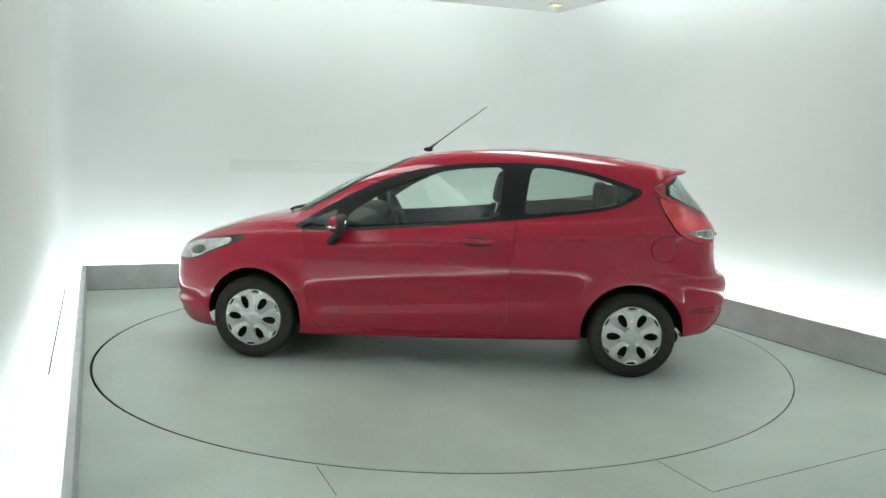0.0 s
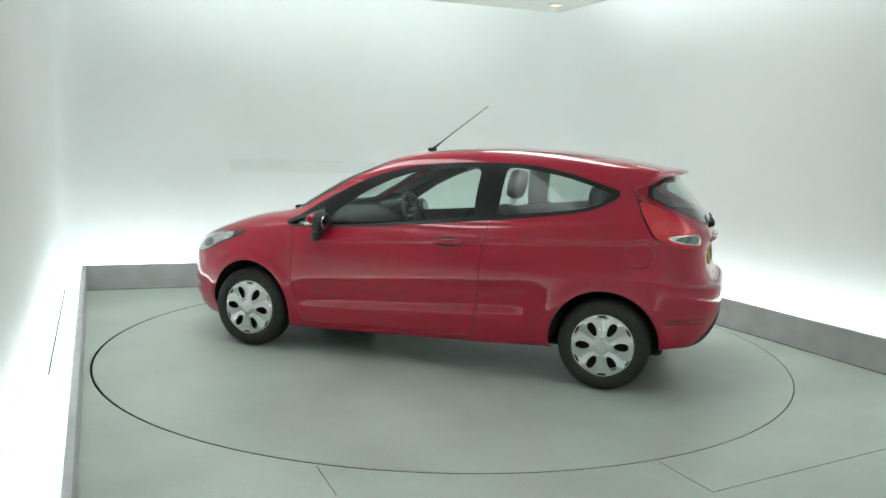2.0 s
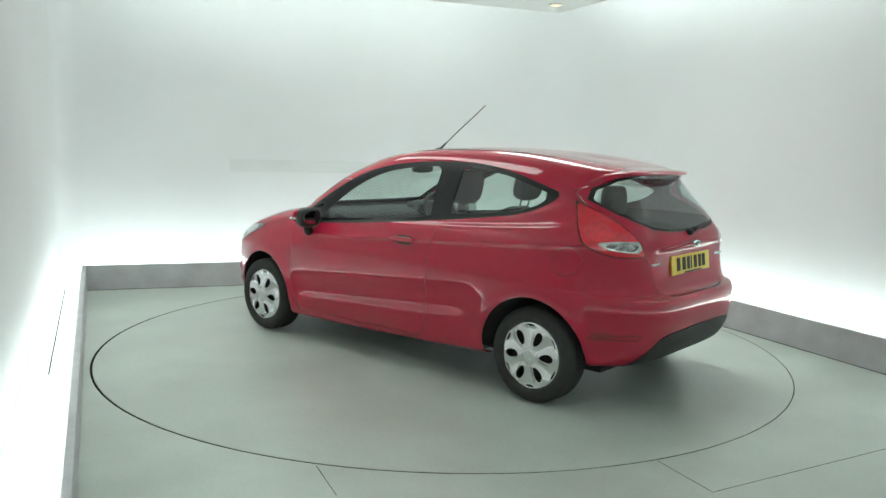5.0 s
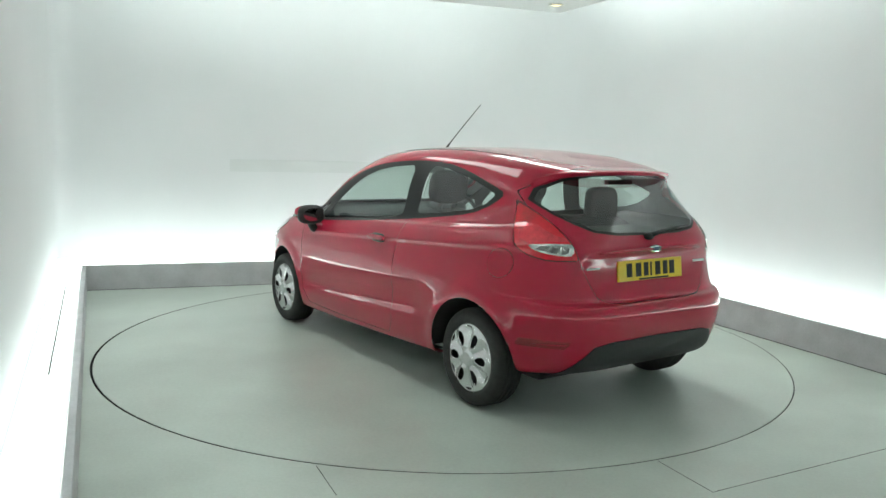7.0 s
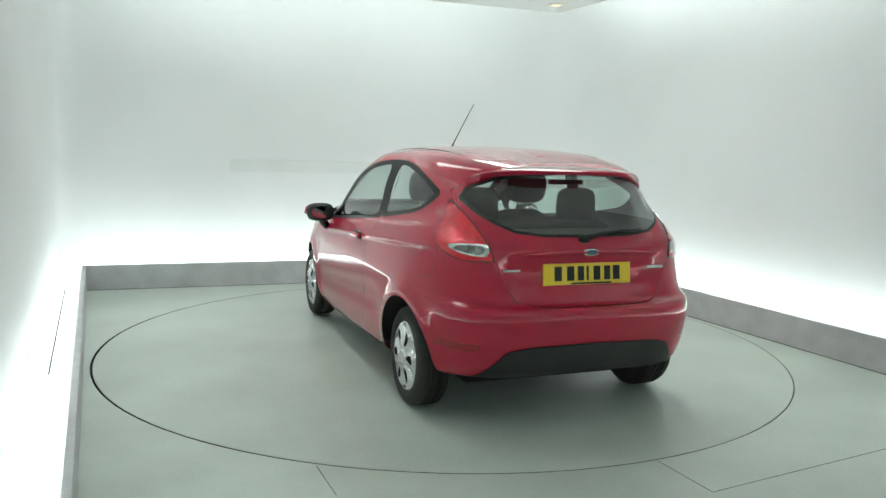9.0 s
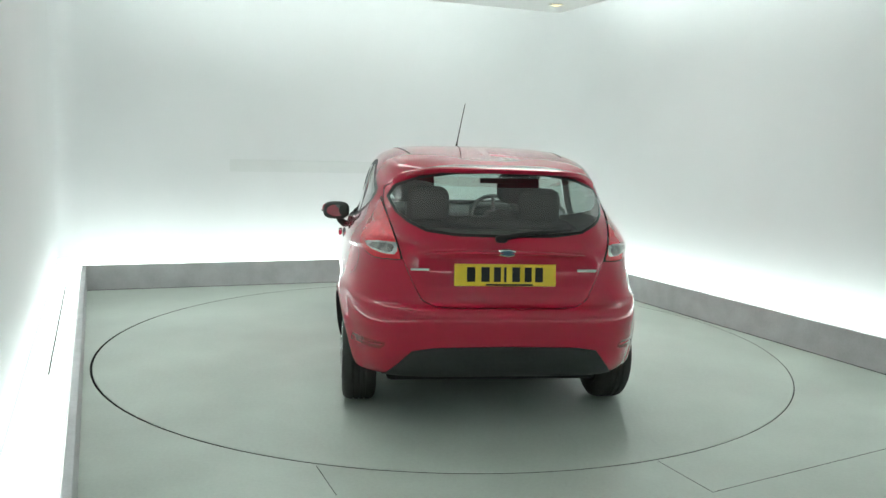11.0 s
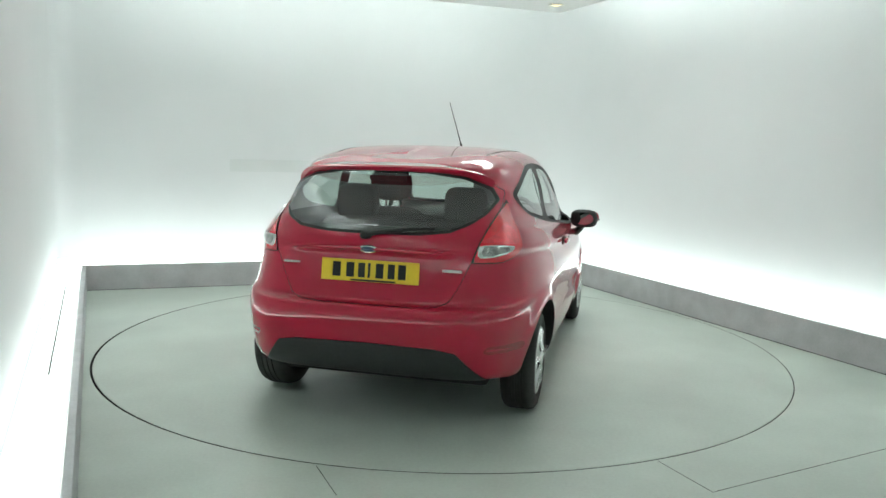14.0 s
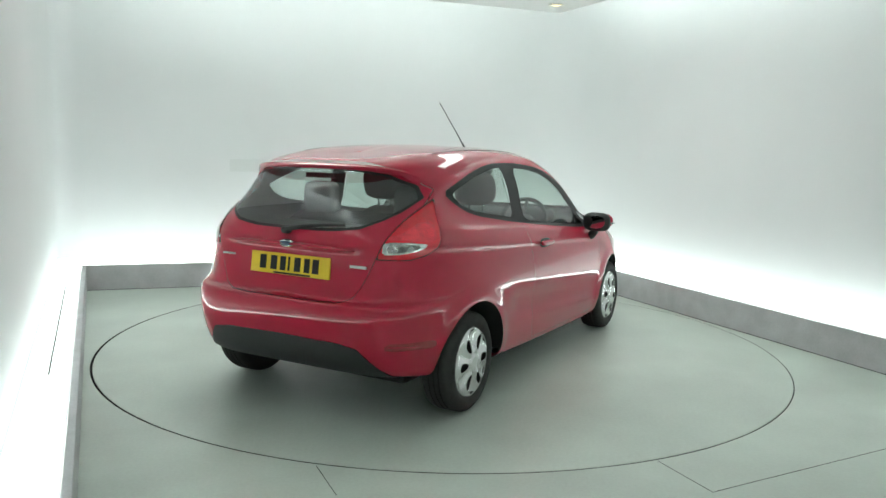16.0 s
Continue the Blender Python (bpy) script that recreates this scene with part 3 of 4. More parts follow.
HEAD_BULB = rounded([(1.74, 0.70), (1.69, 0.735), (1.62, 0.735), (1.60, 0.705), (1.65, 0.675), (1.71, 0.672)], 1, 0.25)
GATE = [(0.0, 0.648), (0.24, 0.648), (0.36, 0.653), (0.42, 0.678), (0.465, 0.76), (0.515, 0.875), (0.530, 0.92), (0.566, 1.03), (0.602, 1.13), (0.600, 1.215), (0.47, 1.300), (0.0, 1.335)]
REAR_SCREEN = [(0.0, 1.000), (0.25, 1.004), (0.40, 1.022), (0.49, 1.062), (0.545, 1.105), (0.582, 1.172), (0.545, 1.230), (0.42, 1.280), (0.24, 1.306), (0.0, 1.316)]
DIFFUSER = [(0.0, 0.458), (0.36, 0.452), (0.47, 0.432), (0.545, 0.345), (0.61, 0.27), (0.62, 0.10), (0.0, 0.10)]
SCREEN = [(0.0, 0.985), (0.40, 0.985), (0.60, 1.0), (0.595, 1.15), (0.555, 1.29), (0.50, 1.352), (0.30, 1.372), (0.0, 1.378)]
GRILLE = [(0.0, 0.48), (0.34, 0.48), (0.40, 0.42), (0.38, 0.30), (0.32, 0.25), (0.0, 0.25)]
BONNET = [(1.90, 0.0), (1.87, 0.40), (1.80, 0.52), (1.50, 0.60), (1.10, 0.655), (0.99, 0.66), (1.02, 0.30), (1.06, 0.0)]


def arch(hx, r):
    return lambda V: np.hypot(V[:, 0] - hx, V[:, 2] - HUB_Z - 0.012) - r


def band(dist, half):
    return lambda V: np.abs(dist(V)) - half


def on_side(c, n):
    return (np.abs(c[:, 1]) > 0.45) & (np.abs(n[:, 1]) > 0.25)


def flank(c, n):
    return np.abs(c[:, 1]) > 0.40


def at_rear(c, n):
    return (c[:, 0] < -1.30) & (n[:, 0] < -0.1)


def at_front(c, n):
    return (c[:, 0] > 0.1) & (n[:, 0] > 0.1)


def on_top(c, n):
    return n[:, 2] > 0.35


GAP = 0.0010


def mirrored(points, a, b):
    """Both halves of an outline that is drawn from the middle outwards."""
    return points + [(-p, q) for p, q in points[::-1] if abs(p) > 1e-9]


def mirrored_top(points):
    return points + [(p, -q) for p, q in points[::-1] if abs(q) > 1e-9]


def cut_body(sheet):
    only = ["body"]
    for hx in (WB / 2, -WB / 2):
        sheet.cut(arch(hx, 0.328), lambda c, n: (np.abs(c[:, 1]) > 0.45) & (c[:, 2] < 0.8), "open", only)
    dlo = polygon(DLO)
    sheet.cut(dlo, on_side, "window_trim", only)
    sheet.cut(polygon(FRONT_GLASS), on_side, "door_glass", ["window_trim"])
    sheet.cut(polygon(TRI_GLASS), on_side, "quarter_glass", ["window_trim"])
    sheet.cut(polygon(REAR_GLASS), on_side, "side_glass", ["window_trim"])
    tail = polygon(TAIL)
    lamp_edge = lambda V: np.maximum(tail(V), 0.528 + 0.10 * np.clip((V[:, 2] - 0.9) / 0.3, -0.3, 1) - np.abs(V[:, 1]))
    sheet.cut(lamp_edge, lambda c, n: c[:, 0] < -1.2, "tail_lamp", only)
    sheet.cut(lambda V: lamp_edge(V) - 0.006, lambda c, n: (c[:, 0] < -1.2) & (np.abs(c[:, 1]) > 0.40), "lamp_seal", only)
    sheet.cut(lambda V: np.maximum(polygon(TAIL_CLEAR)(V), 0.542 - np.abs(V[:, 1])), lambda c, n: c[:, 0] < -1.2, "clear_lens", ["tail_lamp"])
    sheet.cut(lambda V: np.maximum(polygon(TAIL_CLEAR, grow=-0.009)(V), 0.560 - np.abs(V[:, 1])), lambda c, n: c[:, 0] < -1.2, "lens_inside", ["clear_lens"])
    sheet.cut(polygon(TAIL_CORE), lambda c, n: c[:, 0] < -1.2, "lamp_core", ["tail_lamp"])
    sheet.cut(polygon(HEAD), lambda c, n: (np.abs(c[:, 1]) > 0.42) & (c[:, 0] > 1.2), "headlamp", only)
    sheet.cut(lambda V: np.maximum(polygon(HEAD, grow=-0.009)(V), 1.42 - V[:, 0]), lambda c, n: (np.abs(c[:, 1]) > 0.42) & (c[:, 0] > 1.2), "headlamp_core", ["headlamp"])
    sheet.cut(polygon(HEAD_BULB), lambda c, n: (np.abs(c[:, 1]) > 0.42) & (c[:, 0] > 1.2), "headlamp_bulb", ["headlamp_core"])
    flap = lambda V: np.hypot(V[:, 0] + 1.425, (V[:, 2] - 0.835) * 1.08) - 0.085
    left = lambda c, n: c[:, 1] > 0.4
    sheet.cut(lambda V: flap(V) + 0.0007, left, "fuel_flap", only)
    sheet.cut(lambda V: flap(V) - 0.0007, left, "open", only)
    sheet.cut(lambda V: np.maximum(np.abs(V[:, 2] - 0.447) - 0.020, np.abs(np.abs(V[:, 1]) - 0.685) - 0.085), lambda c, n: c[:, 0] < -1.5, "bumper_slot", only)
    sheet.cut(lambda V: np.maximum(np.abs(V[:, 2] - 0.449) - 0.006, np.abs(np.abs(V[:, 1]) - 0.685) - 0.078), lambda c, n: c[:, 0] < -1.5, "slot_rib", ["bumper_slot"])
    screen = polygon(mirrored(REAR_SCREEN, 1, 2), 1, 2)
    sheet.cut(screen, at_rear, "rear_screen", only)
    sheet.cut(band(screen, 0.007), at_rear, "screen_seal", ["body", "rear_screen"])
    gate = polygon(mirrored(GATE, 1, 2), 1, 2)
    sheet.cut(lambda V: gate(V) + GAP, at_rear, "tailgate", only)
    sheet.cut(lambda V: gate(V) - GAP, at_rear, "open", only)
    sheet.cut(polygon(mirrored(DIFFUSER, 1, 2), 1, 2), lambda c, n: c[:, 0] < -1.5, "rear_skirt", only)
    wind = polygon(mirrored(SCREEN, 1, 2), 1, 2)
    sheet.cut(wind, at_front, "windscreen", only)
    sheet.cut(band(wind, 0.014), at_front, "windscreen_seal", ["body", "windscreen"])
    sheet.cut(polygon(mirrored(GRILLE, 1, 2), 1, 2), lambda c, n: (c[:, 0] > 1.5) & (n[:, 0] > 0.3), "grille", only)
    hood = polygon(mirrored_top(BONNET), 0, 1)
    sheet.cut(lambda V: hood(V) + GAP, on_top, "bonnet", only)
    sheet.cut(lambda V: hood(V) - GAP, on_top, "open", only)
    door = polygon(DOOR)
    sheet.cut(lambda V: door(V) + GAP, flank, "door", only)
    sheet.cut(lambda V: door(V) - GAP, flank, "open", only)


def body_part(sheet, name, mat, parent, out_name=None, side=0, label="", push=0.0):
    V, N, F = sheet.take(name, side)
    return finish(out_name or name, V + N * push, F, mat, parent, label, normals=N)


def pane(sheet, name, mat, parent, out_name, side, label):
    """A gently curved pane fitted through the upper part of one window opening, a little inside the trim."""
    V, N, F = sheet.take(name, side)
    fit = V[:, 2] > min(0.98, np.median(V[:, 2]))

    def terms(P):
        return np.stack([np.ones(len(P)), P[:, 0], P[:, 2], P[:, 0] ** 2], 1)

    k = np.linalg.lstsq(terms(V[fit]), V[fit, 1], rcond=None)[0]
    V[:, 1] = terms(V) @ k - side * 0.004
    N = np.stack([-(k[1] + 2 * k[3] * V[:, 0]), np.ones(len(V)), np.full(len(V), -k[2])], 1) * side
    N /= np.linalg.norm(N, axis=1, keepdims=True)
    return finish(out_name, V, F, mat, parent, label, normals=N)


def surface_at(sheet, ray_from, ray_dir):
    """The first point and normal of the sheet that a ray meets."""
    o, d = np.array(ray_from, float), np.array(ray_dir, float)
    A, B, C = sheet.V[sheet.F[:, 0]], sheet.V[sheet.F[:, 1]], sheet.V[sheet.F[:, 2]]
    e1, e2 = B - A, C - A
    h = np.cross(d, e2)
    det = (e1 * h).sum(1)
    det = np.where(np.abs(det) < 1e-12, 1e-12, det)
    s = o - A
    u = (s * h).sum(1) / det
    q = np.cross(s, e1)
    v = (q @ d) / det
    t = (e2 * q).sum(1) / det
    ok = (u >= -1e-6) & (v >= -1e-6) & (u + v <= 1 + 1e-6) & (t > 0)
    i = np.where(ok, t, 1e9).argmin()
    n = sheet.N[sheet.F[i]].mean(0)
    return Vector(o + d * t[i]), Vector(n).normalized()


def build_wheel():
    """One wheel with its outer face towards +y, hub at the origin."""
    w = new("wheel")
    R, half = 0.277, 0.092
    prof = [(0.186, -half + 0.018), (0.204, -half + 0.003), (0.225, -half - 0.002), (0.252, -half + 0.004), (0.268, -half + 0.016), (R - 0.002, -half + 0.034), (R, -0.045)]
    for gy in (-0.030, 0.0, 0.030):
        prof += [(R, gy - 0.007), (R - 0.007, gy - 0.005), (R - 0.007, gy + 0.005), (R, gy + 0.007)]
    prof += [(R, 0.045), (R - 0.002, half - 0.034), (0.268, half - 0.016), (0.252, half - 0.004), (0.225, half + 0.002), (0.204, half - 0.003), (0.186, half - 0.018)]
    part("tyre", lathe(prof, 64), M_TYRE, w, "black rubber tyre", smooth=True, angle=50)
    part("rim", lathe([(0.178, -0.07), (0.172, -0.05), (0.15, -0.03), (0.15, 0.045), (0.0, 0.048)], 48), M_UNDER, w, "dark steel rim", smooth=True, angle=40)
    # hubcap: a domed disc with six slots and six small rim slots cut through
    nr, nt = 30, 144
    rr = np.concatenate([[0.0], np.linspace(0.012, 0.195, nr)])
    V, N, F = [(0, 0, 0)], [], []
    for r in rr[1:]:
        for k in range(nt):
            a = 2 * math.pi * k / nt
            V.append((r * math.cos(a), 0, r * math.sin(a)))
    for k in range(nt):
        F.append((0, 1 + (k + 1) % nt, 1 + k))
    for i in range(nr - 1):
        for k in range(nt):
            a, b = 1 + i * nt + k, 1 + i * nt + (k + 1) % nt
            F += [(a, b, b + nt), (a, b + nt, a + nt)]
    V = np.array(V, float)
    sheet = Sheet(V, np.tile([0.0, 1.0, 0.0], (len(V), 1)), np.array(F))

    def slots(r0, r1, wide_in, wide_out, count, turn, squeeze):
        def dist(V):
            a = (np.arctan2(V[:, 2], V[:, 0]) - turn) % (2 * math.pi / count) - math.pi / count
            r = np.hypot(V[:, 0], V[:, 2])
            along, off = r * np.cos(a), r * np.sin(a)
            u = np.clip((along - r0) / (r1 - r0), 0, 1)
            half = (wide_in + (wide_out - wide_in) * u)
            mid, ln = (r0 + r1) / 2, (r1 - r0) / 2
            return (np.sqrt(((along - mid) / ln) ** 2 + (off / half) ** 2) - 1) * np.minimum(ln, half)
        return dist

    sheet.cut(slots(0.072, 0.160, 0.020, 0.027, 6, 0.0, 1), lambda c, n: np.ones(len(c), bool), "open")
    sheet.cut(slots(0.171, 0.184, 0.030, 0.030, 6, math.pi / 6, 1), lambda c, n: np.ones(len(c), bool), "open", ["body"])
    P, _, F = sheet.take("body")
    r = np.hypot(P[:, 0], P[:, 2])
    a = np.arctan2(P[:, 2], P[:, 0])
    ridge = 0.012 * np.cos(6 * a) * smoothstep(0.04, 0.09, r) * smoothstep(0.190, 0.155, r)
    P[:, 1] = 0.080 + 0.016 * (1 - (r / 0.195) ** 2) - 0.006 * smoothstep(0.186, 0.195, r) + 0.003 * np.exp(-((r - 0.180) / 0.006) ** 2) - ridge + 0.006 * smoothstep(0.045, 0.038, r) - 0.004 * np.exp(-((r - 0.050) / 0.006) ** 2)
    me = bpy.data.meshes.new("hubcap")
    me.from_pydata([tuple(p) for p in P], [], [tuple(map(int, f)) for f in F])
    me.polygons.foreach_set("use_smooth", [True] * len(me.polygons))
    me.materials.append(M_CAP)
    cap = new("hubcap", me)
    cap.parent = w
    tagged(cap, "silver plastic hubcap with six slots")
    mod = cap.modifiers.new("thick", "SOLIDIFY")
    mod.thickness, mod.offset = 0.006, 0
    part("cap_centre", lathe([(0.028, 0.094), (0.030, 0.099), (0.024, 0.103), (0.0, 0.104)], 28), M_CAP, w, "round silver centre cap", smooth=True, angle=35)
    return w


def place_part(ob, m):
    ob.matrix_basis = m
    return ob


def build_seat(parent, x, y, name="front_seat"):
    seat = new(name)
    seat.parent = parent
    bm = ellipsoid(x, y, 0.48, 0.27, 0.25, 0.09, 4)
    part("cushion", bm, M_FABRIC, seat, smooth=True)
    bm = ellipsoid(0, 0, 0.27, 0.075, 0.235, 0.29, 4.0)
    bm.transform(Matrix.Translation((x - 0.27, y, 0.48)) @ Matrix.Rotation(radians(-17), 4, "Y"))
    part("backrest", bm, M_FABRIC, seat, smooth=True)
    bm = ellipsoid(0, 0, 0.0, 0.055, 0.145, 0.110, 3.4)
    bm.transform(Matrix.Translation((x - 0.495, y, 1.180)) @ Matrix.Rotation(radians(-12), 4, "Y"))
    part("headrest", bm, M_FABRIC, seat, smooth=True)
    for s in (-0.05, 0.05):
        part("headrest_post", tube([(x - 0.435, y + s, 0.96), (x - 0.485, y + s, 1.12)], 0.007, 8), M_CHROME, seat)
    return seat


def build_car():
    car = new("car")
    tagged(car, "red three-door hatchback car parked on the turntable", "car")
    V, N, F = body_grid()
    sheet = Sheet(V, N, F)
    whole = Sheet(V, N, F)
    cut_body(sheet)
    body = body_part(sheet, "body", M_PAINT, car, label="glossy red painted body shell")
    for side in (1, -1):
        strip = [surface_at(whole, (x, side * (0.485 - 0.06 * max(0.0, -0.3 - x) ** 2), 3), (0, 0, -1))[0] for x in np.linspace(-0.04, -1.12, 16)]
        part("roof_strip", tube(strip, 0.007, 8, flat=0.35), M_GRAINY, body, "thin black roof ditch strip", smooth=True)
    body_part(sheet, "screen_seal", M_BLACK, body, "rear_window_seal", 0, "black seal round the rear window")
    body_part(sheet, "windscreen_seal", M_BLACK, body, "windscreen_seal", 0, "black seal round the windscreen")
    body_part(sheet, "bonnet", M_PAINT, car, "bonnet", 0, "red painted bonnet")
    gate = body_part(sheet, "tailgate", M_PAINT, car, "tailgate", 0, "red painted tailgate")
    body_part(sheet, "rear_screen", M_GLASS_REAR, gate, "rear_window", 0, "tinted rear window glass")
    body_part(sheet, "windscreen", M_GLASS, car, "windscreen", 0, "green tinted windscreen")
    body_part(sheet, "rear_skirt", M_GRAINY, car, "rear_skirt", 0, "black grained plastic lower rear bumper", 0.004)
    body_part(sheet, "fuel_flap", M_PAINT, car, "fuel_flap", 0, "round red painted fuel flap", 0.001)
    body_part(sheet, "grille", M_GRAINY, car, "grille", 0, "black lower grille", -0.01)
    for side in (1, -1):
        door = body_part(sheet, "door", M_PAINT, car, "door", side, "red painted closed side door")
        pane(sheet, "door_glass", M_GLASS, door, "door_window", side, "green tinted door glass")
        pane(sheet, "quarter_glass", M_GLASS, door, "corner_window", side, "small tinted corner glass")
        body_part(sheet, "window_trim", M_BLACK, car, "window_surround", side, "black window surround and door pillar")
        pane(sheet, "side_glass", M_GLASS_REAR, car, "side_window", side, "tinted rear side window")
        tail = body_part(sheet, "tail_lamp", M_TAIL, car, "tail_lamp", side, "tall red tail lamp", 0.006)
        body_part(sheet, "clear_lens", M_CLEAR, tail, "clear_lens", side, "clear reversing lens", 0.006)
        inside = body_part(sheet, "lens_inside", M_LENSDARK, tail, "lens_inside", side, "smoked inside of the reversing lens", 0.0055)
        body_part(sheet, "lamp_seal", M_BLACK, tail, "lamp_seal", side, "black gap round the tail lamp", -0.003)
        body_part(sheet, "lamp_core", M_TAIL2, tail, "lamp_core", side, "brighter red lamp chamber", 0.006)
        lamp = body_part(sheet, "headlamp", M_HEADDARK, car, "headlamp", side, "swept-back smoked headlamp", 0.003)
        body_part(sheet, "headlamp_core", M_HEAD, lamp, "reflector", side, "bright headlamp reflector", 0.003)
        body_part(sheet, "headlamp_bulb", M_LENSDARK, lamp, "projector", side, "dark round projector in the headlamp", 0.004)
        body_part(sheet, "bumper_slot", M_REFLECT, car, "reflector", side, "dark red ribbed bumper reflector", -0.0006)
        body_part(sheet, "slot_rib", M_PAINT, car, "bumper_rib", side, "red rib across the bumper reflector", 0.0006)
        # arch liners
        for hx in (WB / 2, -WB / 2):
            bm = bmesh.new()
            rows = []
            angles = np.linspace(-0.02, math.pi + 0.02, 40)
            edge = [abs(surface_at(whole, (hx + 0.329 * math.cos(a), 2 * side, HUB_Z + 0.012 + 0.329 * math.sin(a)), (0, -side, 0))[0].y) - 0.003 for a in angles]
            for inset, r in ((0.0, 0.328), (0.016, 0.331), (None, 0.331), (None, 0.05)):
                rows.append([bm.verts.new((hx + r * math.cos(a), side * (0.50 if inset is None else e - inset), HUB_Z + 0.012 + r * math.sin(a))) for a, e in zip(angles, edge)])
            for p, q in zip(rows, rows[1:]):
                for i in range(39):
                    bm.faces.new((p[i], p[i + 1], q[i + 1], q[i]))
            part("arch_liner", bm, M_UNDER, car, "black wheel arch liner", smooth=True, angle=40)
        # door handle
        hp, hn = surface_at(whole, (-0.24, 2 * side, 0.845), (0, -side, 0))
        door_handle = part("door_handle", ellipsoid(-0.25, hp.y + side * 0.022, 0.850, 0.105, 0.014, 0.018, 3.5), M_PAINT, door, "red painted grab handle", smooth=True)
        part("handle_recess", ellipsoid(-0.24, hp.y - side * 0.004, 0.845, 0.085, 0.010, 0.030, 3), M_BLACK, door, "dark handle recess", smooth=True)
        # door mirror
        mp, mn = surface_at(whole, (0.66, 2 * side, 0.90), (0, -side, 0))
        my, mz, mx = side * 0.885, 0.925, 0.645
        mirror = part("door_mirror", ellipsoid(mx - 0.010, my, mz, 0.036, 0.104, 0.070, 3.0), M_GRAINY, car, "door mirror with black housing", smooth=True)
        part("mirror_cap", ellipsoid(mx + 0.018, my + side * 0.010, mz + 0.009, 0.044, 0.103, 0.056, 2.6), M_PAINT, mirror, "red mirror cap", smooth=True)
        bm = lathe([(0.0, 0.004), (1.0, 0.004), (1.0, 0.0), (0.0, -0.004)], 40)
        bm.transform(Matrix.Rotation(radians(90), 4, "Z") @ Matrix.Diagonal((0.076, 1, 0.047, 1)))
        bm.transform(Matrix.Translation((mx - 0.044, my, mz)) @ Matrix.Rotation(radians(side * 7), 4, "Z"))
        part("mirror_glass", bm, M_MIRROR, mirror, "flat oval mirror glass")
        part("mirror_arm", tube([(0.715, side * 0.78, 0.800), (0.705, side * 0.825, 0.815), (0.68, side * 0.855, 0.845), (0.66, side * 0.87, 0.88)], [0.040, 0.037, 0.032, 0.028], 12, flat=0.8), M_GRAINY, mirror, "black mirror arm", smooth=True)
        part("indicator", ellipsoid(mx + 0.028, my + side * 0.062, mz - 0.006, 0.036, 0.062, 0.012, 3), M_CLEAR, mirror, "clear side repeater", smooth=True)
    # pan and inner trim
    bm = box(-1.58, 1.62, -0.58, 0.58, 0.19, 0.27, 0.03)
    pan = part("underbody", bm, M_UNDER, car, "black underbody")
    # inner lining: an inset copy of the shell with the same openings
    V2, N2, F2 = body_grid(0.018)
    inner = Sheet(V2, N2, F2)
    inner.cut(polygon(DLO, grow=-0.027), on_side, "open")
    inner.cut(polygon(mirrored(REAR_SCREEN, 1, 2), 1, 2, grow=0.01), at_rear, "open")
    inner.cut(polygon(mirrored(SCREEN, 1, 2), 1, 2, grow=0.01), at_front, "open")
    for hx in (WB / 2, -WB / 2):
        inner.cut(arch(hx, 0.36), lambda c, n: (np.abs(c[:, 1]) > 0.45) & (c[:, 2] < 0.8), "open")
    inner.cut(lambda V: 1.05 - V[:, 2] + 0 * V[:, 0], lambda c, n: np.ones(len(c), bool), "liner", ["body"])
    inner.cut(lambda V: V[:, 2] - 0.16, lambda c, n: np.ones(len(c), bool), "open", ["body"])
    vv, nn, ff = inner.take("body")
    finish("inner_panel", vv, ff, M_TRIM, car, "dark inner door and side trim", normals=-nn)
    vv, nn, ff = inner.take("liner")
    finish("headliner", vv, ff, M_LINER, car, "pale grey headliner", normals=-nn)
    # cabin
    build_seat(car, 0.12, 0.36)
    build_seat(car, 0.12, -0.36)
    bench = new("rear_bench")
    bench.parent = car
    part("cushion", ellipsoid(-0.72, 0, 0.50, 0.26, 0.60, 0.10, 5), M_FABRIC, bench, smooth=True)
    bm = ellipsoid(0, 0, 0.26, 0.07, 0.60, 0.30, 6)
    bm.transform(Matrix.Translation((-0.96, 0, 0.50)) @ Matrix.Rotation(radians(-18), 4, "Y"))
    part("backrest", bm, M_FABRIC, bench, smooth=True)
    for y in (-0.33, 0.33):
        bm = ellipsoid(-1.10, y, 1.10, 0.05, 0.125, 0.115, 4.0)
        part("headrest", bm, M_FABRIC, bench, smooth=True)
    part("parcel_shelf", box(-1.66, -1.14, -0.56, 0.56, 0.955, 0.975, 0.006), M_TRIM, car, "dark parcel shelf")
    bm = ellipsoid(0.84, 0, 0.83, 0.26, 0.66, 0.13, 4)
    part("dashboard", bm, M_TRIM, car, "dark moulded dashboard", smooth=True)
    bm = ellipsoid(0.66, -0.36, 0.95, 0.10, 0.17, 0.06, 3)
    part("instrument_hood", bm, M_TRIM, car, smooth=True)
    wheel_pts = [(0.185 * math.cos(a), 0.185 * math.sin(a), 0) for a in np.linspace(0, 2 * math.pi, 37)]
    m = Matrix.Translation((0.47, -0.36, 0.90)) @ Matrix.Rotation(radians(-66), 4, "Y")
    steering = part("steering_wheel", tube([m @ Vector(p) for p in wheel_pts], 0.016, 10, caps=False), M_TRIM, car, "dark steering wheel", smooth=True)
    part("steering_hub", ellipsoid(0.485, -0.36, 0.89, 0.04, 0.085, 0.07, 3), M_TRIM, steering, smooth=True)
    for a in (0.0, math.pi, 1.5 * math.pi):
        part("spoke", tube([m @ Vector((0.04 * math.cos(a + math.pi / 2), 0.04 * math.sin(a + math.pi / 2), 0)), m @ Vector((0.18 * math.cos(a + math.pi / 2), 0.18 * math.sin(a + math.pi / 2), 0))], 0.014, 8), M_TRIM, steering)
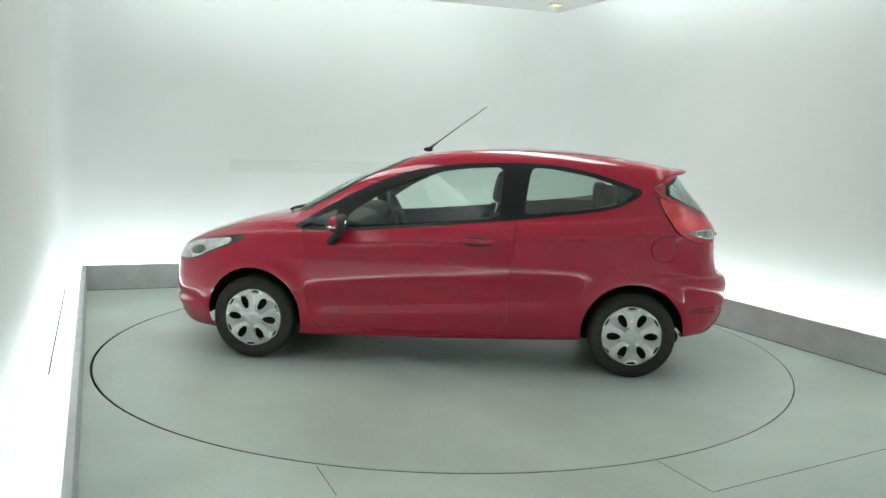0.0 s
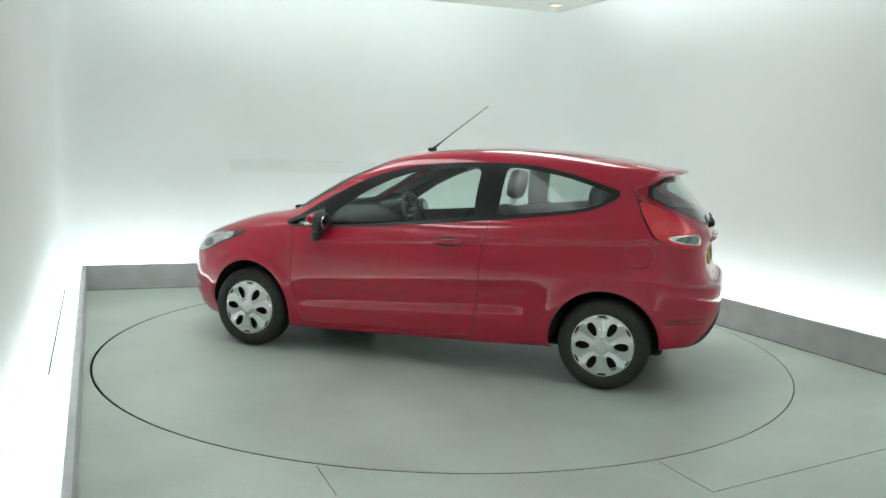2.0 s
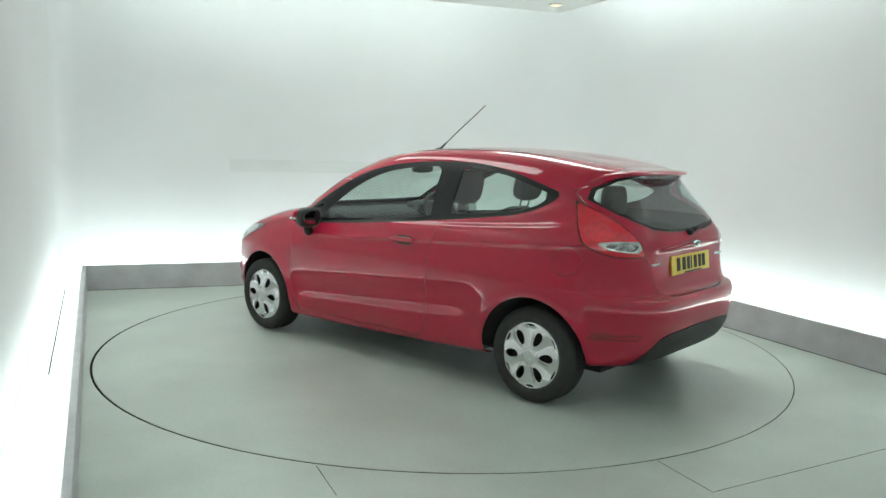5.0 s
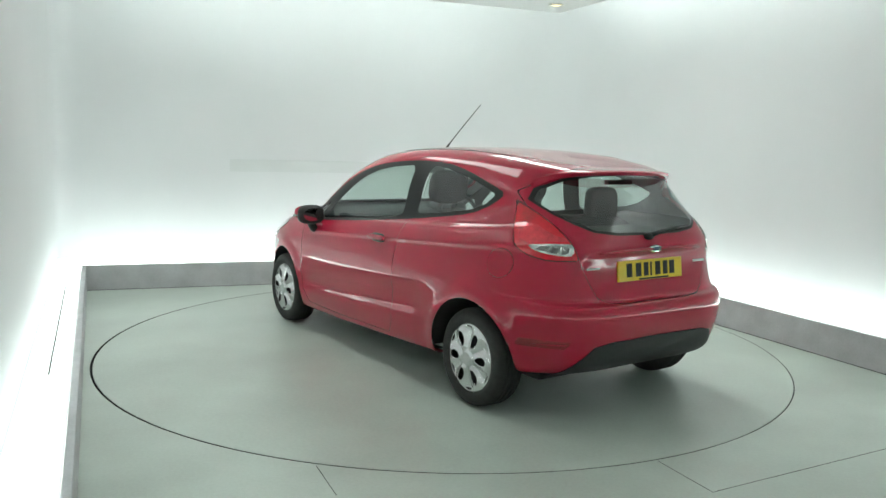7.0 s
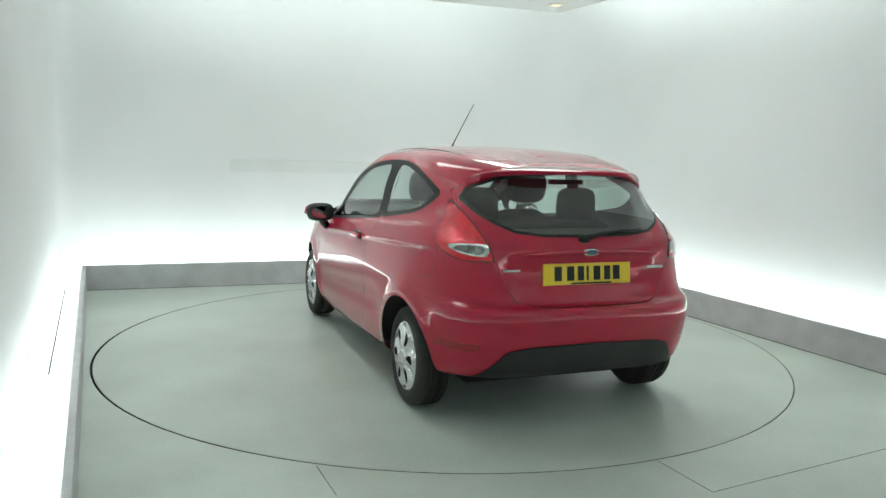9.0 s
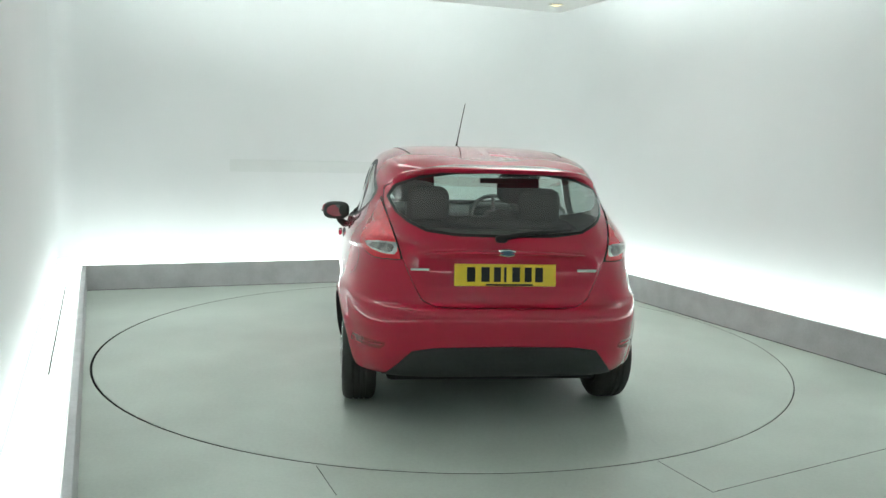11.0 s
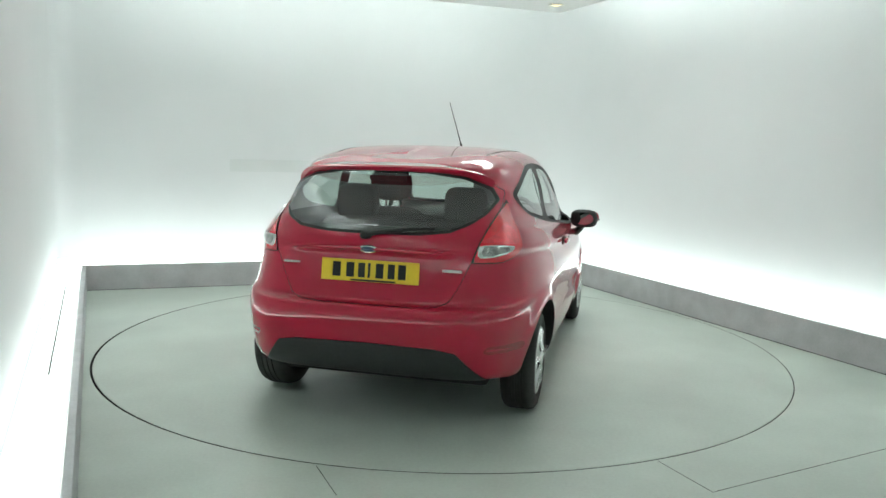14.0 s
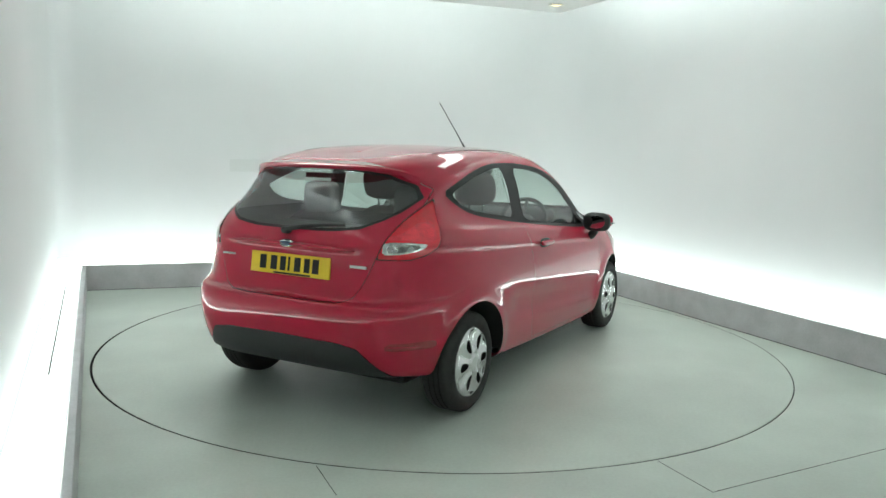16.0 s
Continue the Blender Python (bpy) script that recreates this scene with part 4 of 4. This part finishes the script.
    part("inner_mirror", ellipsoid(0.38, -0.02, 1.275, 0.02, 0.115, 0.03, 3), M_TRIM, car, "black interior mirror", smooth=True)
    # roof spoiler over the rear window: a visor draped along the rear edge of the roof
    bm = bmesh.new()
    rows = []
    table = [np.array(q) for q in ROWS]

    def roof_point(row, y):
        x, yy, z = outline(catmull(table, row), 400)
        k = len(x) // 2
        xs, ys, zs = x[k:][::-1], yy[k:][::-1], z[k:][::-1]
        return Vector((float(np.interp(abs(y), ys, xs)), y, float(np.interp(abs(y), ys, zs))))

    for y in np.linspace(-0.545, 0.545, 41):
        u = abs(y) / 0.545
        low = 12.75 - 1.55 * u ** 3.5
        front, top, under = roof_point(min(low + 1.5, 14.3), y * 0.74), roof_point(low + 0.62, y * 0.93), roof_point(low - 0.15, y)
        edge = roof_point(low + 0.25, y)
        e2 = roof_point(low + 0.25, y + 0.01) - roof_point(low + 0.25, y - 0.01)
        away = Vector((-e2.y, e2.x, 0)).normalized()
        if away.x > 0:
            away = -away
        reach = 0.012 + 0.050 * (1 - u ** 4)
        tip = edge + away * reach + Vector((0, 0, 0.004))
        lift = Vector((0, 0, 0.0035 * (1 - u ** 6)))
        mid = (top + tip) / 2 + lift * 1.6
        rows.append([bm.verts.new(p) for p in (front - Vector((0, 0, 0.004)), top + lift, mid, tip + Vector((0.012, 0, 0.006)), tip, tip + Vector((0.006, 0, -0.016)), (tip + under) / 2 - Vector((0, 0, 0.012)), under + Vector((0.02, 0, -0.004)))])
    for p, q in zip(rows, rows[1:]):
        for i in range(8):
            bm.faces.new((p[i], q[i], q[(i + 1) % 8], p[(i + 1) % 8]))
    bm.faces.new(rows[0])
    bm.faces.new(rows[-1][::-1])
    bmesh.ops.recalc_face_normals(bm, faces=bm.faces[:])
    spoiler = part("roof_spoiler", bm, M_PAINT, gate, "red roof spoiler over the rear window", smooth=True, angle=60)
    # number plate with plain bars
    PX, PZ = -1.806, 0.806
    tilt = Matrix.Translation((PX, 0, PZ)) @ Matrix.Rotation(radians(7), 4, "Y")
    plate = part("number_plate", box(-0.006, 0.006, -0.26, 0.26, -0.0555, 0.0555, 0.003, m=tilt), M_PLATE, gate, "yellow rear number plate with black bars")
    for y, half in ((0.176, 0.021), (0.103, 0.021), (0.042, 0.018), (0.002, 0.006), (-0.054, 0.020), (-0.116, 0.018), (-0.172, 0.020)):
        part("plate_bar", box(-0.0085, -0.005, y - half, y + half, -0.034, 0.040, 0.0, m=tilt), M_BLACK, plate)
    part("plate_strip", box(-0.0085, -0.005, -0.14, 0.10, -0.053, -0.044, 0.0, m=tilt), M_BLACK, plate)
    # chrome lip over the plate with the oval badge
    def on_rear(y, z):
        return surface_at(whole, (-3, y, z), (1, 0, 0))[0]
    pts = [on_rear(y, 0.922 - 0.012 * (y / 0.4) ** 2) + Vector((-0.008, 0, 0)) for y in np.linspace(-0.41, 0.41, 21)]
    part("tailgate_lip", tube(pts, [0.004 + 0.014 * (1 - (abs(i - 10) / 10) ** 4) for i in range(21)], 10, flat=0.55), M_PAINT, gate, "red pressed lip over the plate", smooth=True)
    bp = on_rear(0, 0.922)
    bm = lathe([(0.0, 0.010), (0.040, 0.008), (0.050, 0.0), (0.050, -0.01)], 32)
    bm.transform(Matrix.Translation(bp + Vector((-0.014, 0, 0))) @ Matrix.Rotation(radians(90), 4, "Z") @ Matrix.Diagonal((1.0, 1, 0.42, 1)))
    badge = part("badge", bm, M_CHROME, gate, "chrome oval badge", smooth=True, angle=50)
    bm = lathe([(0.0, 0.013), (0.036, 0.011), (0.040, 0.006)], 32)
    bm.transform(Matrix.Translation(bp + Vector((-0.014, 0, 0))) @ Matrix.Rotation(radians(90), 4, "Z") @ Matrix.Diagonal((1.0, 1, 0.36, 1)))
    part("badge_field", bm, M_BADGE, badge, "dark blue badge field", smooth=True)
    for y, wide, high in ((0.432, 0.046, 0.005), (-0.425, 0.050, 0.007)):
        p, n = surface_at(whole, (-3, y, 0.83), (1, 0, 0))
        part("nameplate", box(p.x - 0.005, p.x + 0.004, y - wide, y + wide, 0.83 - high, 0.83 + high, 0.002), M_NAME, gate, "small silver nameplate bar")
    part("brake_lamp", box(-1.555, -1.52, -0.10, 0.10, 1.255, 1.283, 0.006), M_BLACK, gate, "dark high-level brake lamp inside the glass")
    # rear wiper
    wp = on_rear(0.03, 0.995)
    pts = [on_rear(y, z) + Vector((-0.022, 0, 0.004)) for y, z in ((0.02, 0.990), (-0.08, 1.008), (-0.20, 1.022), (-0.33, 1.030))]
    wiper = part("rear_wiper", tube(pts, [0.014, 0.011, 0.009, 0.006], 8), M_BLACK, gate, "black rear wiper", smooth=True)
    part("wiper_pivot", ellipsoid(wp.x - 0.012, 0.025, 0.988, 0.025, 0.032, 0.020, 2.6), M_BLACK, wiper, smooth=True)
    # front wipers
    for y0, y1 in ((0.40, -0.15), (-0.20, -0.55)):
        p = [surface_at(whole, (1.17 - 0.03 * abs(k - 2), y0 + (y1 - y0) * k / 4, 3), (0, 0, -1))[0] + Vector((0, 0, 0.015)) for k in range(5)]
        part("front_wiper", tube(p, 0.012, 8), M_BLACK, car, "black front wiper arm", smooth=True)
    # aerial
    aerial = part("aerial", tube([(0.184, 0, 1.432), (0.13, 0, 1.475)], [0.010, 0.006], 10), M_BLACK, car, "thin black roof aerial", smooth=True)
    part("aerial_rod", tube([(0.13, 0, 1.475), (0.02, 0, 1.560), (-0.228, 0, 1.743)], [0.0042, 0.0035, 0.0028], 8), M_BLACK, aerial)
    part("aerial_foot", ellipsoid(0.195, 0, 1.424, 0.035, 0.022, 0.016, 2.4), M_BLACK, aerial, smooth=True)
    # wheels
    first = build_wheel()
    first.parent = car
    first.matrix_basis = pose(WB / 2, HUB_Y - 0.042, HUB_Z, 0, 25, 0)
    tagged(first, "wheel with black tyre and silver hubcap")
    for x, y, turn, spin in ((-WB / 2, HUB_Y - 0.062, 0, -28), (WB / 2, -HUB_Y + 0.042, 180, 20), (-WB / 2, -HUB_Y + 0.062, 180, 33)):
        w = copy_thing(first, pose(x, y, HUB_Z, 0, spin, turn))
        w.parent = car
    return car


car = build_car()
HEADING = [(0.0, 173.94), (0.5, 170.42), (1.0, 166.98), (1.5, 163.52), (2.0, 159.96), (2.5, 156.40), (3.0, 152.90), (3.5, 149.48), (4.0, 146.02), (5.2, 137.70), (6.5, 128.70), (7.0, 125.18), (7.5, 121.70), (8.0, 118.20), (8.5, 114.72), (9.0, 111.20), (10.2, 102.75), (11.5, 93.55), (12.0, 89.98), (12.5, 86.43), (13.0, 82.90), (13.5, 79.38), (14.0, 75.86), (14.5, 72.34), (15.0, 68.80), (15.5, 65.29), (16.0, 61.73)]


def motions():
    """The turntable carries the car round at an even pace."""
    walk(car, [(t, Matrix.Rotation(radians(a), 4, "Z") @ Matrix.Translation((-0.0504, -0.0846, 0))) for t, a in HEADING])
    walk(bpy.data.objects["turntable"], [(t, Matrix.Translation((DISC_X, DISC_Y, 0)) @ Matrix.Rotation(radians(a - 173.94), 4, "Z")) for t, a in HEADING])


motions()
